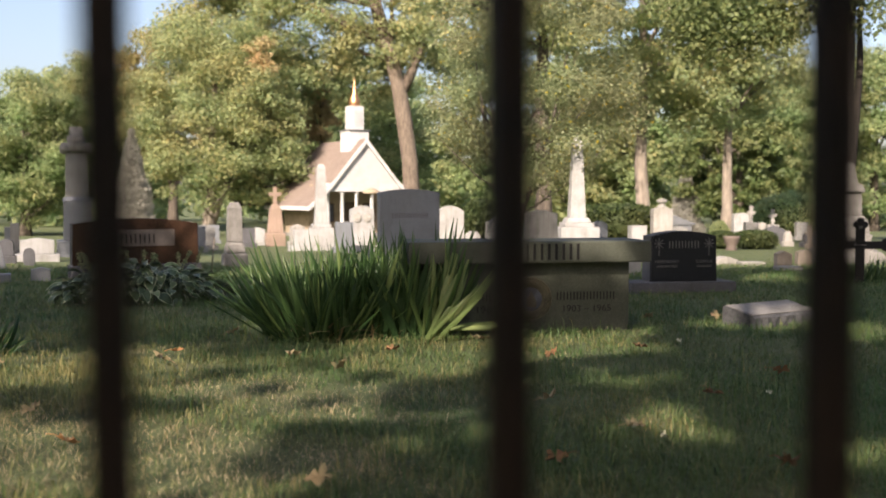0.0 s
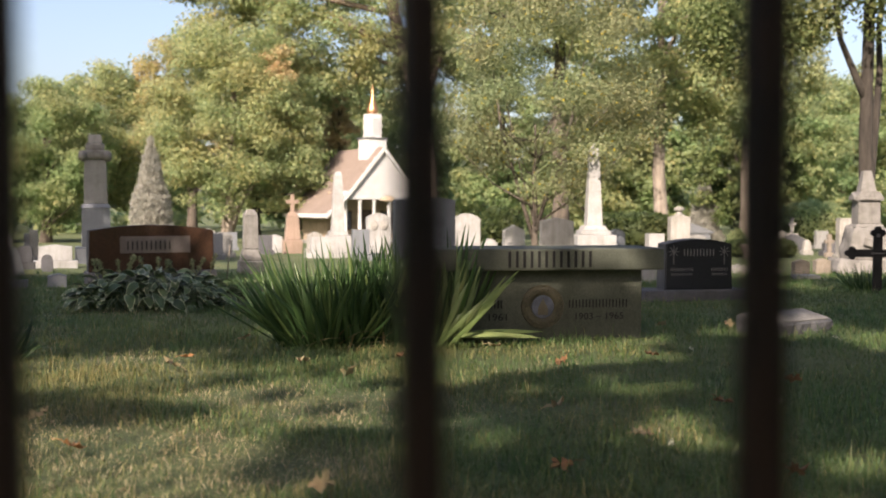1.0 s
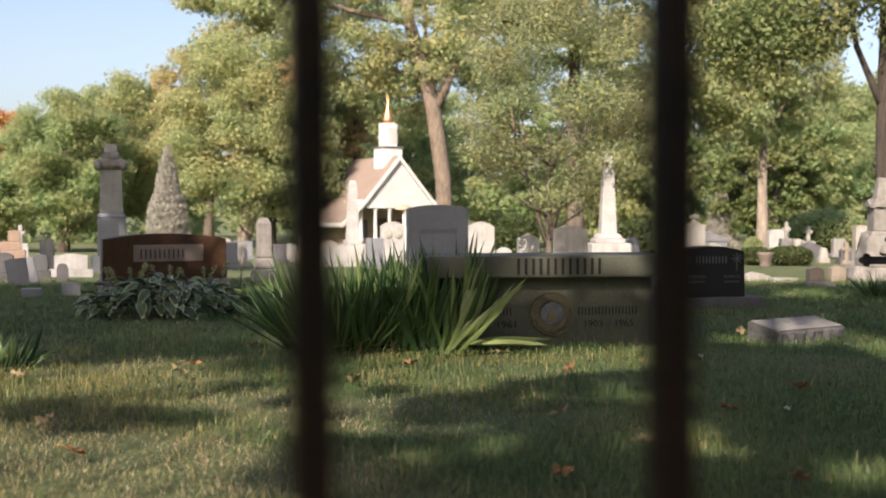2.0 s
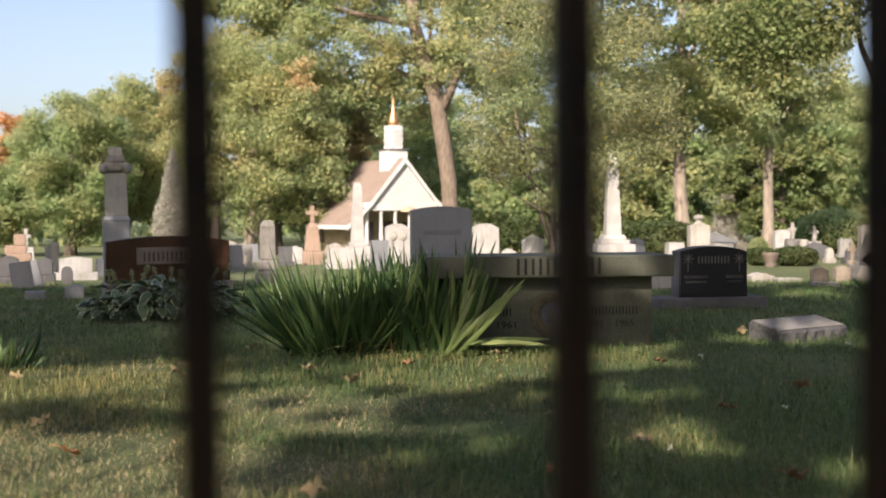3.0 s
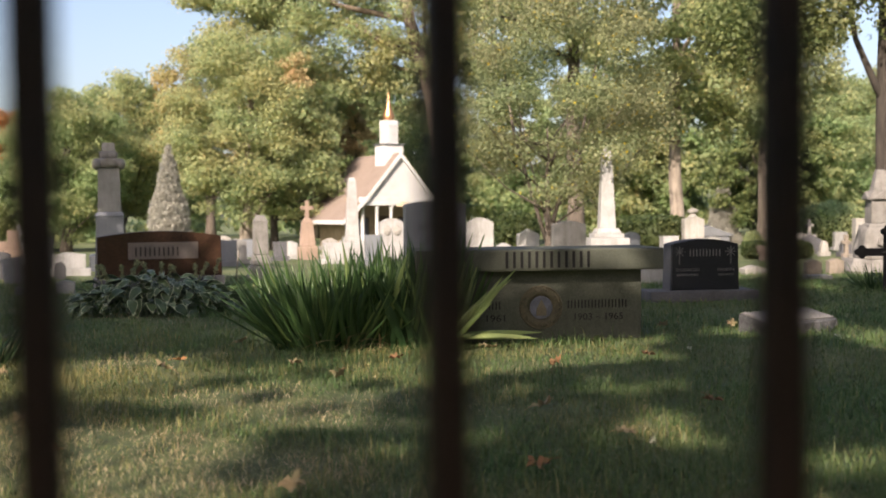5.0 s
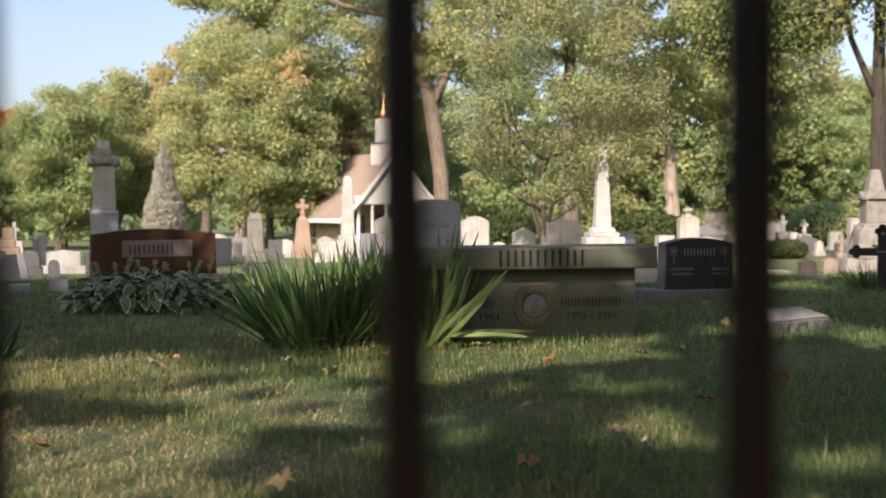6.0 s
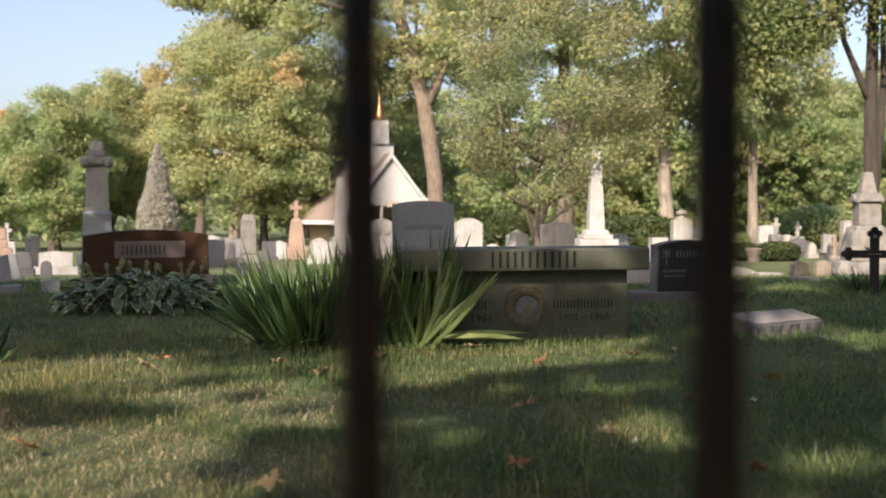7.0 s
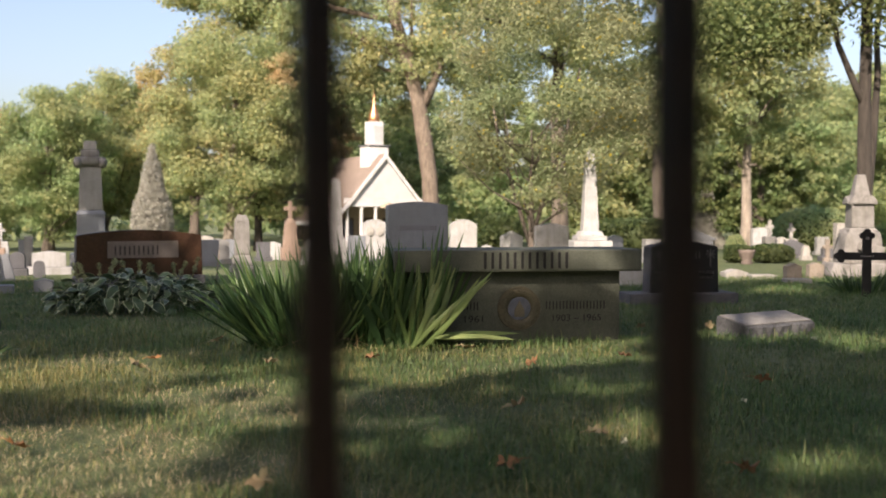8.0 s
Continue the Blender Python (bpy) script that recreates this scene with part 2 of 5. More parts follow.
def slab(sx, sy, sz, at=(0, 0, 0), bev=0.01, taper=(1, 1), turn=0.0):
    """A block with its foot's middle at 'at', narrowing to taper at the top, with worn edges."""
    bm = bmesh.new()
    bmesh.ops.create_cube(bm, size=1)
    for v in bm.verts:
        t = v.co.z + 0.5
        v.co = (v.co.x * sx * (1 + (taper[0] - 1) * t), v.co.y * sy * (1 + (taper[1] - 1) * t), t * sz)
    if bev:
        bmesh.ops.bevel(bm, geom=bm.edges[:], offset=bev, segments=2, affect="EDGES", profile=0.6)
    bm.transform(Matrix.Translation(at) @ pose(0, 0, 0, 0, 0, turn))
    return bm


def prism(outline, depth, at=(0, 0, 0), bev=0.008):
    """An outline in x and z, extruded along y by depth round the middle."""
    bm = bmesh.new()
    vs = [bm.verts.new((x, -depth / 2, z)) for x, z in outline]
    f = bm.faces.new(vs)
    ex = bmesh.ops.extrude_face_region(bm, geom=[f])
    bmesh.ops.translate(bm, vec=(0, depth, 0), verts=[g for g in ex["geom"] if isinstance(g, bmesh.types.BMVert)])
    if bev:
        rim = [e for e in bm.edges if abs(e.verts[0].co.y - e.verts[1].co.y) < 1e-6]
        bmesh.ops.bevel(bm, geom=rim, offset=bev, segments=2, affect="EDGES")
    bm.transform(Matrix.Translation(at))
    return bm


def rugged(sx, sy, sz, at, seed, deep=0.03, taper=(1, 1), cuts=7):
    """A rough-hewn block with uneven faces and rounded corners."""
    bm = slab(sx, sy, sz, (0, 0, 0), 0, taper)
    bmesh.ops.subdivide_edges(bm, edges=bm.edges[:], cuts=cuts, use_grid_fill=True)
    for v in bm.verts:
        c = v.co - Vector((0, 0, sz / 2))
        q = Vector((c.x / sx, c.y / sy, c.z / sz)) * 2
        v.co -= Vector((c.x, c.y, c.z * 0.5)) * 0.09 * max(0, q.length - 1.0)
        v.co += noise.noise_vector(v.co * 7 + Vector((seed, 0, 0))) * deep + noise.noise_vector(v.co * 19 + Vector((0, seed, 0))) * deep * 0.4
    bm.transform(Matrix.Translation(at))
    return bm


def lathe(profile, steps=20, at=(0, 0, 0), square=False):
    """A profile of (radius, height) turned round z."""
    bm = bmesh.new()
    rings = []
    steps = 4 if square else steps
    for r, z in profile:
        a0 = math.pi / 4 if square else 0
        q = r * math.sqrt(2) if square else r
        rings.append([bm.verts.new((q * math.cos(a0 + 2 * math.pi * i / steps), q * math.sin(a0 + 2 * math.pi * i / steps), z)) for i in range(steps)])
    for a, c in zip(rings, rings[1:]):
        for i in range(steps):
            bm.faces.new((a[i], a[(i + 1) % steps], c[(i + 1) % steps], c[i]))
    bm.faces.new(rings[0][::-1])
    bm.faces.new(rings[-1])
    bm.transform(Matrix.Translation(at))
    return bm


def tube(bm, pts, radii, steps=9, rough=0.0, rnd=None):
    """A tapered limb through pts."""
    rings = []
    for i, (p, r) in enumerate(zip(pts, radii)):
        d = (Vector(pts[min(i + 1, len(pts) - 1)]) - Vector(pts[max(i - 1, 0)])).normalized()
        a = d.orthogonal().normalized()
        if rings:
            a = (rings[-1][1] - d * rings[-1][1].dot(d)).normalized()
        c = d.cross(a)
        ring = []
        for j in range(steps):
            q = 2 * math.pi * j / steps
            k = r * (1 + (rnd.uniform(-rough, rough) if rnd else 0))
            ring.append(bm.verts.new(Vector(p) + (a * math.cos(q) + c * math.sin(q)) * k))
        rings.append((ring, a))
    for (r0, _), (r1, _) in zip(rings, rings[1:]):
        for j in range(steps):
            bm.faces.new((r0[j], r0[(j + 1) % steps], r1[(j + 1) % steps], r1[j]))
    bm.faces.new(rings[0][0][::-1])
    bm.faces.new(rings[-1][0])


def leaf_cloud(name, centres, sizes, mat, rng, up=0.35, narrow=0.62, out=None):
    """Many small four-cornered leaves, each turned its own way, as one mesh."""
    n = len(centres)
    nrm = rng.normal(size=(n, 3))
    nrm /= np.linalg.norm(nrm, axis=1)[:, None]
    nrm[:, 2] += up
    if out is not None:
        nrm += out * 0.9
    nrm /= np.linalg.norm(nrm, axis=1)[:, None]
    a = np.cross(nrm, rng.normal(size=(n, 3)))
    a /= np.linalg.norm(a, axis=1)[:, None]
    b = np.cross(nrm, a)
    s = sizes[:, None]
    co = np.stack([centres - a * s * 0.5, centres - b * s * narrow * 0.5 + nrm * s * 0.08, centres + a * s * 0.5, centres + b * s * narrow * 0.5 + nrm * s * 0.08], 1)
    me = bpy.data.meshes.new(name)
    me.vertices.add(4 * n)
    me.vertices.foreach_set("co", co.astype(np.float32).ravel())
    me.loops.add(4 * n)
    me.loops.foreach_set("vertex_index", np.arange(4 * n, dtype=np.int32))
    me.polygons.add(n)
    me.polygons.foreach_set("loop_start", np.arange(0, 4 * n, 4, dtype=np.int32))
    me.update(calc_edges=True)
    me.materials.append(mat)
    return me


def crown_points(rng, blobs, total, fill=0.15, spread=0.24):
    """Points on and in a set of clumps (x, y, z, radius), more of them on the outside."""
    blobs = np.asarray(blobs)
    w = blobs[:, 3] ** 2
    pick = rng.choice(len(blobs), total, p=w / w.sum())
    d = rng.normal(size=(total, 3))
    d /= np.linalg.norm(d, axis=1)[:, None]
    r = np.where(rng.random(total) < fill, rng.random(total) ** 0.5, rng.normal(0.90, spread, total))
    q = d * (blobs[pick, 3] * r)[:, None]
    q[:, 2] *= 0.58
    return blobs[pick, :3] + q, d


def tree(x, y, h, trunk_r, crown, leaves, leaf, mat, seed, label, wood=None, blobs=40, clump=0.18, bare=0.3, bend=(0, 0), forks=9, category="tree", z=None, line=(), stems=(), fill=0.18, spread=0.24, clumps=(), extra=(), taper=0.75):
    """crown: (dx, dy, middle height, rx, ry, rz) from the foot; bare: where on the trunk the limbs start."""
    rng, rnd = np.random.default_rng(seed), random.Random(seed)
    t = thing("tree", x, y, 0, label, category, "trees of the cemetery", z=z)
    cx, cy, cz, rx, ry, rz = crown
    bl = list(clumps)
    blobs = len(clumps) or int(blobs * 1.5)
    while len(bl) < blobs:
        p = rng.uniform(-1, 1, 3)
        q = np.linalg.norm(p)
        if q < 1 and (q > 0.45 or rng.random() < 0.3):
            bl.append((cx + p[0] * rx, cy + p[1] * ry, cz + p[2] * rz, min(rx, ry, rz) * clump * rng.uniform(0.7, 1.45)))
    bl += extra
    pts, out = crown_points(rng, bl, leaves, fill, spread)
    part("crown", leaf_cloud("crown", pts, leaf * rng.uniform(0.6, 1.4, leaves), mat, rng, up=0.7, out=out), None, t)
    bm = bmesh.new()
    top = min(h * 0.92, cz + rz * 0.5)
    n = 8
    if line:
        line = [Vector(p) for p in line]
        n = len(line) - 1
    else:
        line = [Vector((bend[0] * (i / n) ** 1.3 + rnd.uniform(-1, 1) * trunk_r * 0.25 * (i > 0), bend[1] * (i / n) ** 1.3 + rnd.uniform(-1, 1) * trunk_r * 0.25 * (i > 0), top * i / n - 0.1 * (i == 0))) for i in range(n + 1)]
    tube(bm, line, [trunk_r * (1.45 if i == 0 else 1.0 - taper * (i / n)) for i in range(n + 1)], 12, 0.06, rnd)
    for b in rnd.sample(bl, min(forks, len(bl))):
        s = line[rnd.randint(max(1, int(n * bare)), n - 1)]
        e = Vector(b[:3])
        if e.z < s.z:
            s = line[max(1, int(n * bare))]
        mid = s.lerp(e, 0.5) + Vector((0, 0, -0.08 * (e - s).length))
        tube(bm, [s, s.lerp(mid, 0.5), mid, mid.lerp(e, 0.6), e], [trunk_r * k for k in (0.36, 0.27, 0.20, 0.12, 0.04)], 7, 0.05, rnd)
    for r, *pts in stems:
        k = len(pts) - 1
        tube(bm, [Vector(p) for p in pts], [r * (1.15 - 0.7 * i / k) for i in range(k + 1)], 9, 0.05, rnd)
    part("trunk", bm, wood or BARK, t, smooth=True)
    return t


def bars(text_w, text_h, letters, stroke, deep=0.006):
    """Writing as plain upright bars, two to a letter, on a face at y = 0."""
    bm = bmesh.new()
    step = text_w / letters
    for i in range(letters):
        for dx in (0.22, 0.72):
            q = slab(stroke, deep, text_h, (-text_w / 2 + (i + dx) * step, 0, 0), 0)
            me = bpy.data.meshes.new("tmp")
            q.to_mesh(me)
            q.free()
            bm.from_mesh(me)
            bpy.data.meshes.remove(me)
    return bm


def letter_bars(parent, text_w, text_h, letters, stroke, mat, at, label, deep=0.01):
    """Large writing as single upright bars, each a part."""
    me = finish(slab(stroke, deep, text_h, (0, 0, 0), 0), "letter_bar", mat)
    step = text_w / letters
    for i in range(letters):
        for dx in (0.22, 0.72):
            part("letter_bar", me, None, parent, label, m=pose(at[0] - text_w / 2 + (i + dx) * step, at[1], at[2]))


def lettering(text, height, width, mat, parent, at, name="lettering"):
    """Readable figures in the built-in font, as a thin mesh on a face that looks towards -y."""
    cu = bpy.data.curves.new("figures", "FONT")
    cu.body, cu.size, cu.extrude, cu.align_x = text, height * 1.4, 0.002, "CENTER"
    ob = new("figures", cu)
    bpy.context.view_layer.update()
    me = bpy.data.meshes.new_from_object(ob.evaluated_get(bpy.context.evaluated_depsgraph_get()))
    bpy.data.objects.remove(ob)
    me.materials.clear()
    me.materials.append(mat)
    xs = [v.co.x for v in me.vertices]
    me.transform(pose(*at, 90, 0, 0) @ Matrix.Diagonal((width / (max(xs) - min(xs)), 1, 1, 1)))
    return tagged(part(name, me, mat, parent, "incised dark figures"), kind="stuff")


def tablet_outline(w, h, top, rise, taper=1.0):
    """Front outline of a headstone: flat, arch, point, serp (shouldered curve)."""
    hw, tw = w / 2, w / 2 * taper
    pts = [(-hw, 0), (hw, 0), (tw, h - rise)]
    if top == "flat":
        pts[2] = (tw, h)
        return pts + [(-tw, h)]
    if top == "point":
        return pts + [(0, h), (-tw, h - rise)]
    for i in range(1, 12):
        a = i / 12
        x = tw * (1 - 2 * a)
        if top == "arch":
            z = h - rise + rise * math.sqrt(max(0, 1 - (1 - 2 * a) ** 2)) if rise > w * 0.3 else h - rise + rise * (1 - (1 - 2 * a) ** 2)
        else:
            z = h - rise + rise * (0.5 - 0.5 * math.cos(2 * math.pi * a))
        pts.append((x, z))
    return pts + [(-tw, h - rise)]


def headstone(x, y, w, h, t, mat, label, top="flat", rise=0.0, turn=0.0, base=None, lean=(0, 0), taper=1.0, group="headstones", base_mat=None, z=None):
    s = thing("headstone", x, y, turn, label, "headstone", group, lean=lean, z=z)
    bh = 0.0
    if base:
        bw, bd, bh = base
        part("base", slab(bw, bd, bh + 0.06, (0, 0, -0.06), 0.012), base_mat or mat, s)
    part("tablet", prism(tablet_outline(w, h + 0.05 * (not base), top, rise, taper), t, (0, 0, bh - 0.05 * (not base))), mat, s)
    return s


# ---- ground ----
def make_ground():
    xs = sorted({round(v, 3) for v in [*np.linspace(-400, -30, 12), *np.linspace(-30, -8, 12), *np.linspace(-8, 14, 70), *np.linspace(14, 45, 16), *np.linspace(45, 400, 12)]})
    ys = sorted({round(v, 3) for v in [*np.linspace(-300, -20, 10), *np.linspace(-20, 0, 8), *np.linspace(0, 16, 60), *np.linspace(16, 75, 40), *np.linspace(75, 900, 14)]})
    bm = bmesh.new()
    grid = [[bm.verts.new((x, y, gz(y) + (0.03 * (noise.noise((x * 0.55, y * 0.55, 3)) + 0.5 * noise.noise((x * 1.7, y * 1.7, 8))) - 0.012 if -3 < y < 60 else 0))) for x in xs] for y in ys]
    for a, b in zip(grid, grid[1:]):
        for i in range(len(xs) - 1):
            bm.faces.new((a[i], a[i + 1], b[i + 1], b[i]))
    g = new("ground", finish(bm, "ground", GROUND, True))
    return tagged(g, "mown cemetery lawn with dry thatch patches", "lawn", kind="structure")


make_ground()

# ---- iron fence in front of the lens ----
fence = thing("fence", -0.0472, 0.3545, 6.02, "black painted iron picket fence beside the lawn", "fence", z=0)
picket_mesh = finish(slab(0.0165, 0.0165, 1.62, (0, 0, -0.1), 0.0022), "picket", IRON)
for i in range(-9, 12):
    p = part("picket", picket_mesh, None, fence, m=pose(i * 0.14659 + 0.0044, 0, 0, 0, -0.35, 0))
for z in (0.12, 1.38):
    part("rail", slab(3.2, 0.032, 0.012, (0.15, 0, z), 0.002), IRON, fence)

# ---- the bench monument ----
bench = thing("bench_monument", 1.705, 6.21, -1.0, "olive grey granite bench monument with a thick seat slab", "monument")
part("pedestal", slab(1.325, 0.26, 0.486, (0, 0, -0.06), 0.008), BENCH_STONE, bench)
part("seat_slab", slab(1.53, 0.50, 0.134, (0, 0, 0.427), 0.012), BENCH_STONE, bench)
letter_bars(bench, 0.55, 0.098, 6, 0.016, CUT_LETTER, (0.037, -0.251, 0.447), "dark cut letter stroke")
medal = part("medallion", lathe([(0.134, -0.02), (0.134, 0.010), (0.123, 0.017), (0.096, 0.019), (0.072, 0.014), (0.0720, 0.010)], 40), BRONZE, bench, "weathered bronze medallion", True, pose(0.017, -0.13, 0.196, 90))
part("rim", lathe([(0.132, 0.0), (0.136, 0.012), (0.132, 0.021), (0.126, 0.019), (0.125, 0.0)], 40), BRONZE, medal, smooth=True)
stud = finish(lathe([(0.007, 0.0), (0.007, 0.020), (0.004, 0.023)], 8), "stud", BRONZE, True)
for i in range(20):
    part("stud", stud, None, medal, m=pose(0, 0, 0, 0, 0, i * 18) @ pose(0.11, 0, 0))
part("enamel_disc", lathe([(0.0715, 0.0), (0.0715, 0.014), (0.065, 0.017)], 32), ENAMEL_BLUE, medal, "faded blue enamel disc")
part("relief", prism(tablet_outline(0.062, 0.10, "point", 0.06), 0.01, (0, 0, -0.05), 0.002), ENAMEL_TAN, medal, "faded tan relief", m=pose(0, 0, 0.02, -90))
tagged(part("inscription", bars(0.39, 0.050, 9, 0.007), CUT_LETTER, bench, "dark cut lettering", m=pose(0.377, -0.131, 0.187)), kind="stuff")
lettering("1903 – 1965", 0.042, 0.31, CUT_LETTER, bench, (0.382, -0.1305, 0.113))
lettering("1961", 0.042, 0.115, CUT_LETTER, bench, (-0.265, -0.1305, 0.113))
tagged(part("inscription", bars(0.34, 0.050, 8, 0.007), CUT_LETTER, bench, "dark cut lettering", m=pose(-0.40, -0.131, 0.187)), kind="stuff")

# ---- reddish double headstone with its name panel ----
red = thing("headstone", -1.25, 11.75, 15, "polished red brown granite headstone with a curved top", "headstone", "headstones")
part("base", slab(1.40, 0.36, 0.22, (0, 0, -0.08), 0.015), DARK_ROUGH, red)
for f in part("tablet", prism(tablet_outline(1.36, 0.53, "arch", 0.06, 0.985), 0.24, (0, 0, 0.12)), [RED_GRANITE, DARK_ROUGH], red).data.polygons:
    f.material_index = 0 if abs(f.normal.y) > 0.8 else 1
panel = part("name_panel", slab(0.76, 0.012, 0.185, (0.03, -0.122, 0.34), 0.004), PLATE_STONE, red, "mauve grey rectangular panel")
letter_bars(red, 0.50, 0.10, 5, 0.014, CUT_LETTER, (-0.04, -0.130, 0.375), "dark cut letter stroke")

# ---- black double headstone ----
blk = thing("headstone", 3.74, 8.47, 0.0, "polished black granite headstone on a wide rough base", "headstone", "headstones")
part("base", slab(0.99, 0.36, 0.15, (0, 0, -0.06), 0.012), DARK_ROUGH, blk)
part("tablet", prism(tablet_outline(0.63, 0.445, "arch", 0.045, 0.97), 0.20, (0.03, 0.0, 0.09)), [BLACK_GRANITE, DARK_ROUGH], blk)
for f in bpy.data.objects[blk.children[-1].name].data.polygons:
    f.material_index = 0 if abs(f.normal.y) > 0.8 else 1
letter_bars(blk, 0.30, 0.062, 5, 0.009, PALE_LETTER, (0.03, -0.1015, 0.385), "frosted pale letter stroke", 0.004)
for dx, w, n in ((-0.16, 0.22, 9), (0.19, 0.16, 6)):
    tagged(part("inscription", bars(w, 0.026, n, 0.0034), PALE_LETTER, blk, "frosted pale lettering", m=pose(dx + 0.03, -0.1015, 0.255)), kind="stuff")
    tagged(part("inscription", bars(w * 0.9, 0.020, n, 0.003), PALE_LETTER, blk, "frosted pale lettering", m=pose(dx + 0.03, -0.1015, 0.215)), kind="stuff")
for dx in (-0.235, 0.235):
    bm = bmesh.new()
    tmp = []
    for a in range(8):
        q = slab(0.006, 0.003, 0.05, (0, 0, 0), 0)
        q.transform(pose(0, 0, 0, 0, a * 45, 0))
        me = bpy.data.meshes.new("tmp")
        q.to_mesh(me); q.free(); bm.from_mesh(me); bpy.data.meshes.remove(me)
    q = slab(0.009, 0.003, 0.11, (0, 0, -0.11), 0)
    me = bpy.data.meshes.new("tmp")
    q.to_mesh(me); q.free(); bm.from_mesh(me); bpy.data.meshes.remove(me)
    part("star_emblem", bm, PALE_LETTER, blk, "pale etched star cross", m=pose(dx + 0.03, -0.102, 0.425))

# ---- low bevel marker ----
mk = thing("grave_marker", 3.475, 6.09, 23.5, "low grey granite grave marker with rough sides", "grave marker")
bm = bmesh.new()
prof = [(0, -0.05), (0.0, 0.055), (0.02, 0.066), (0.25, 0.115), (0.26, 0.10), (0.26, -0.05)]
a = [bm.verts.new((-0.33, y, z)) for y, z in prof]
b = [bm.verts.new((0.33, y, z)) for y, z in prof]
for i in range(len(prof)):
    j = (i + 1) % len(prof)
    bm.faces.new((a[i], a[j], b[j], b[i]))
bm.faces.new(a[::-1]); bm.faces.new(b)
bmesh.ops.subdivide_edges(bm, edges=[e for e in bm.edges if abs(e.verts[0].co.x - e.verts[1].co.x) > 0.5], cuts=14)
rnd = random.Random(4)
for v in bm.verts:
    if v.co.y < 0.01:
        v.co.y += rnd.uniform(-0.018, 0.012); v.co.z += rnd.uniform(-0.006, 0.004)
part("stone_block", bm, ROCK_FACE, mk)
part("polished_top", slab(0.64, 0.225, 0.006, (0, 0, 0), 0.002), WEATHERED, mk, "smooth pale top face", m=pose(0, 0.135, 0.0925, 11.9))

# ---- thin stake in the lawn beside the red headstone ----
sk = thing("garden_stake", -0.45, 12.47, 0, "thin weathered wooden stake standing in the lawn", "stake", lean=(0, 6))
part("rod", lathe([(0.008, -0.05), (0.008, 0.30), (0.006, 0.41), (0.002, 0.42)], 8), TAN_STONE, sk, smooth=True)

# ---- black iron cross with trefoil ends ----
cr = thing("grave_cross", 5.87, 8.96, -22, "black iron grave cross with trefoil ends", "cross")
bm = slab(0.082, 0.05, 0.61, (0, 0, -0.06), 0.006)
part("upright", bm, CROSS_IRON, cr)
part("crossbar", slab(0.40, 0.05, 0.075, (0, 0, 0.335), 0.006), CROSS_IRON, cr)
for cx, cz in ((0, 0.57), (-0.235, 0.372), (0.235, 0.372)):
    bm = bmesh.new()
    for dx, dz in ((0, 0.035), (-0.036, 0), (0.036, 0), (0, -0.03)):
        m = pose(cx + dx, 0, cz + dz, 90)
        bmesh.ops.create_cone(bm, cap_ends=True, segments=20, radius1=0.032, radius2=0.032, depth=0.052, matrix=m)
    part("trefoil", bm, CROSS_IRON, cr)
tagged(part("inscription", bars(0.12, 0.016, 8, 0.004), PALE_LETTER, cr, "small pale lettering", m=pose(0, -0.027, 0.366)), kind="stuff")
tagged(part("inscription", bars(0.035, 0.03, 3, 0.004), PALE_LETTER, cr, "small pale lettering", m=pose(0, -0.027, 0.53)), kind="stuff")

# ---- tall and shaped monuments ----
tall = headstone(2.35, 15.03, 0.903, 0.94, 0.26, BLUE_GRANITE, "tall blue grey granite headstone with an arched top", "arch", 0.055, 3, base=(1.15, 0.5, 0.15))
tagged(part("inscription", bars(0.56, 0.075, 8, 0.014), DARK_ROUGH, tall, "faint worn cut lettering", m=pose(0, -0.129, 0.66)), kind="stuff")

ob = thing("obelisk", 6.51, 19.64, -6, "white marble obelisk on a stepped pedestal", "obelisk", "monuments")
part("pedestal", slab(0.78, 0.78, 0.54, (0, 0, -0.04), 0.02), WHITE_STONE, ob)
part("plinth", slab(0.60, 0.60, 0.09, (0, 0, 0.50), 0.02), WHITE_STONE, ob)
part("plinth", slab(0.52, 0.52, 0.10, (0, 0, 0.59), 0.03, (0.8, 0.8)), WHITE_STONE, ob)
part("shaft", slab(0.32, 0.32, 1.50, (0, 0, 0.69), 0.008, (0.58, 0.58)), WHITE_STONE, ob)
part("tip", slab(0.186, 0.186, 0.15, (0, 0, 2.19), 0.004, (0.1, 0.1)), WHITE_STONE, ob)

pil = thing("pillar_monument", -3.16, 20.0, 10, "grey granite pillar monument with a carved capital", "monument", "monuments")
part("foot", slab(0.76, 0.76, 0.35, (0, 0, -0.05), 0.03), BLUE_GRANITE, pil)
part("pedestal", slab(0.52, 0.52, 0.72, (0, 0, 0.30), 0.02, (0.97, 0.97)), BLUE_GRANITE, pil)
part("plinth", slab(0.55, 0.55, 0.09, (0, 0, 1.02), 0.03, (0.84, 0.84)), BLUE_GRANITE, pil)
part("shaft", slab(0.425, 0.425, 0.82, (0, 0, 1.11), 0.015, (0.92, 0.92)), GRANITE, pil)
cap = part("capital", slab(0.50, 0.50, 0.17, (0, 0, 1.94), 0.045), WEATHERED, pil)
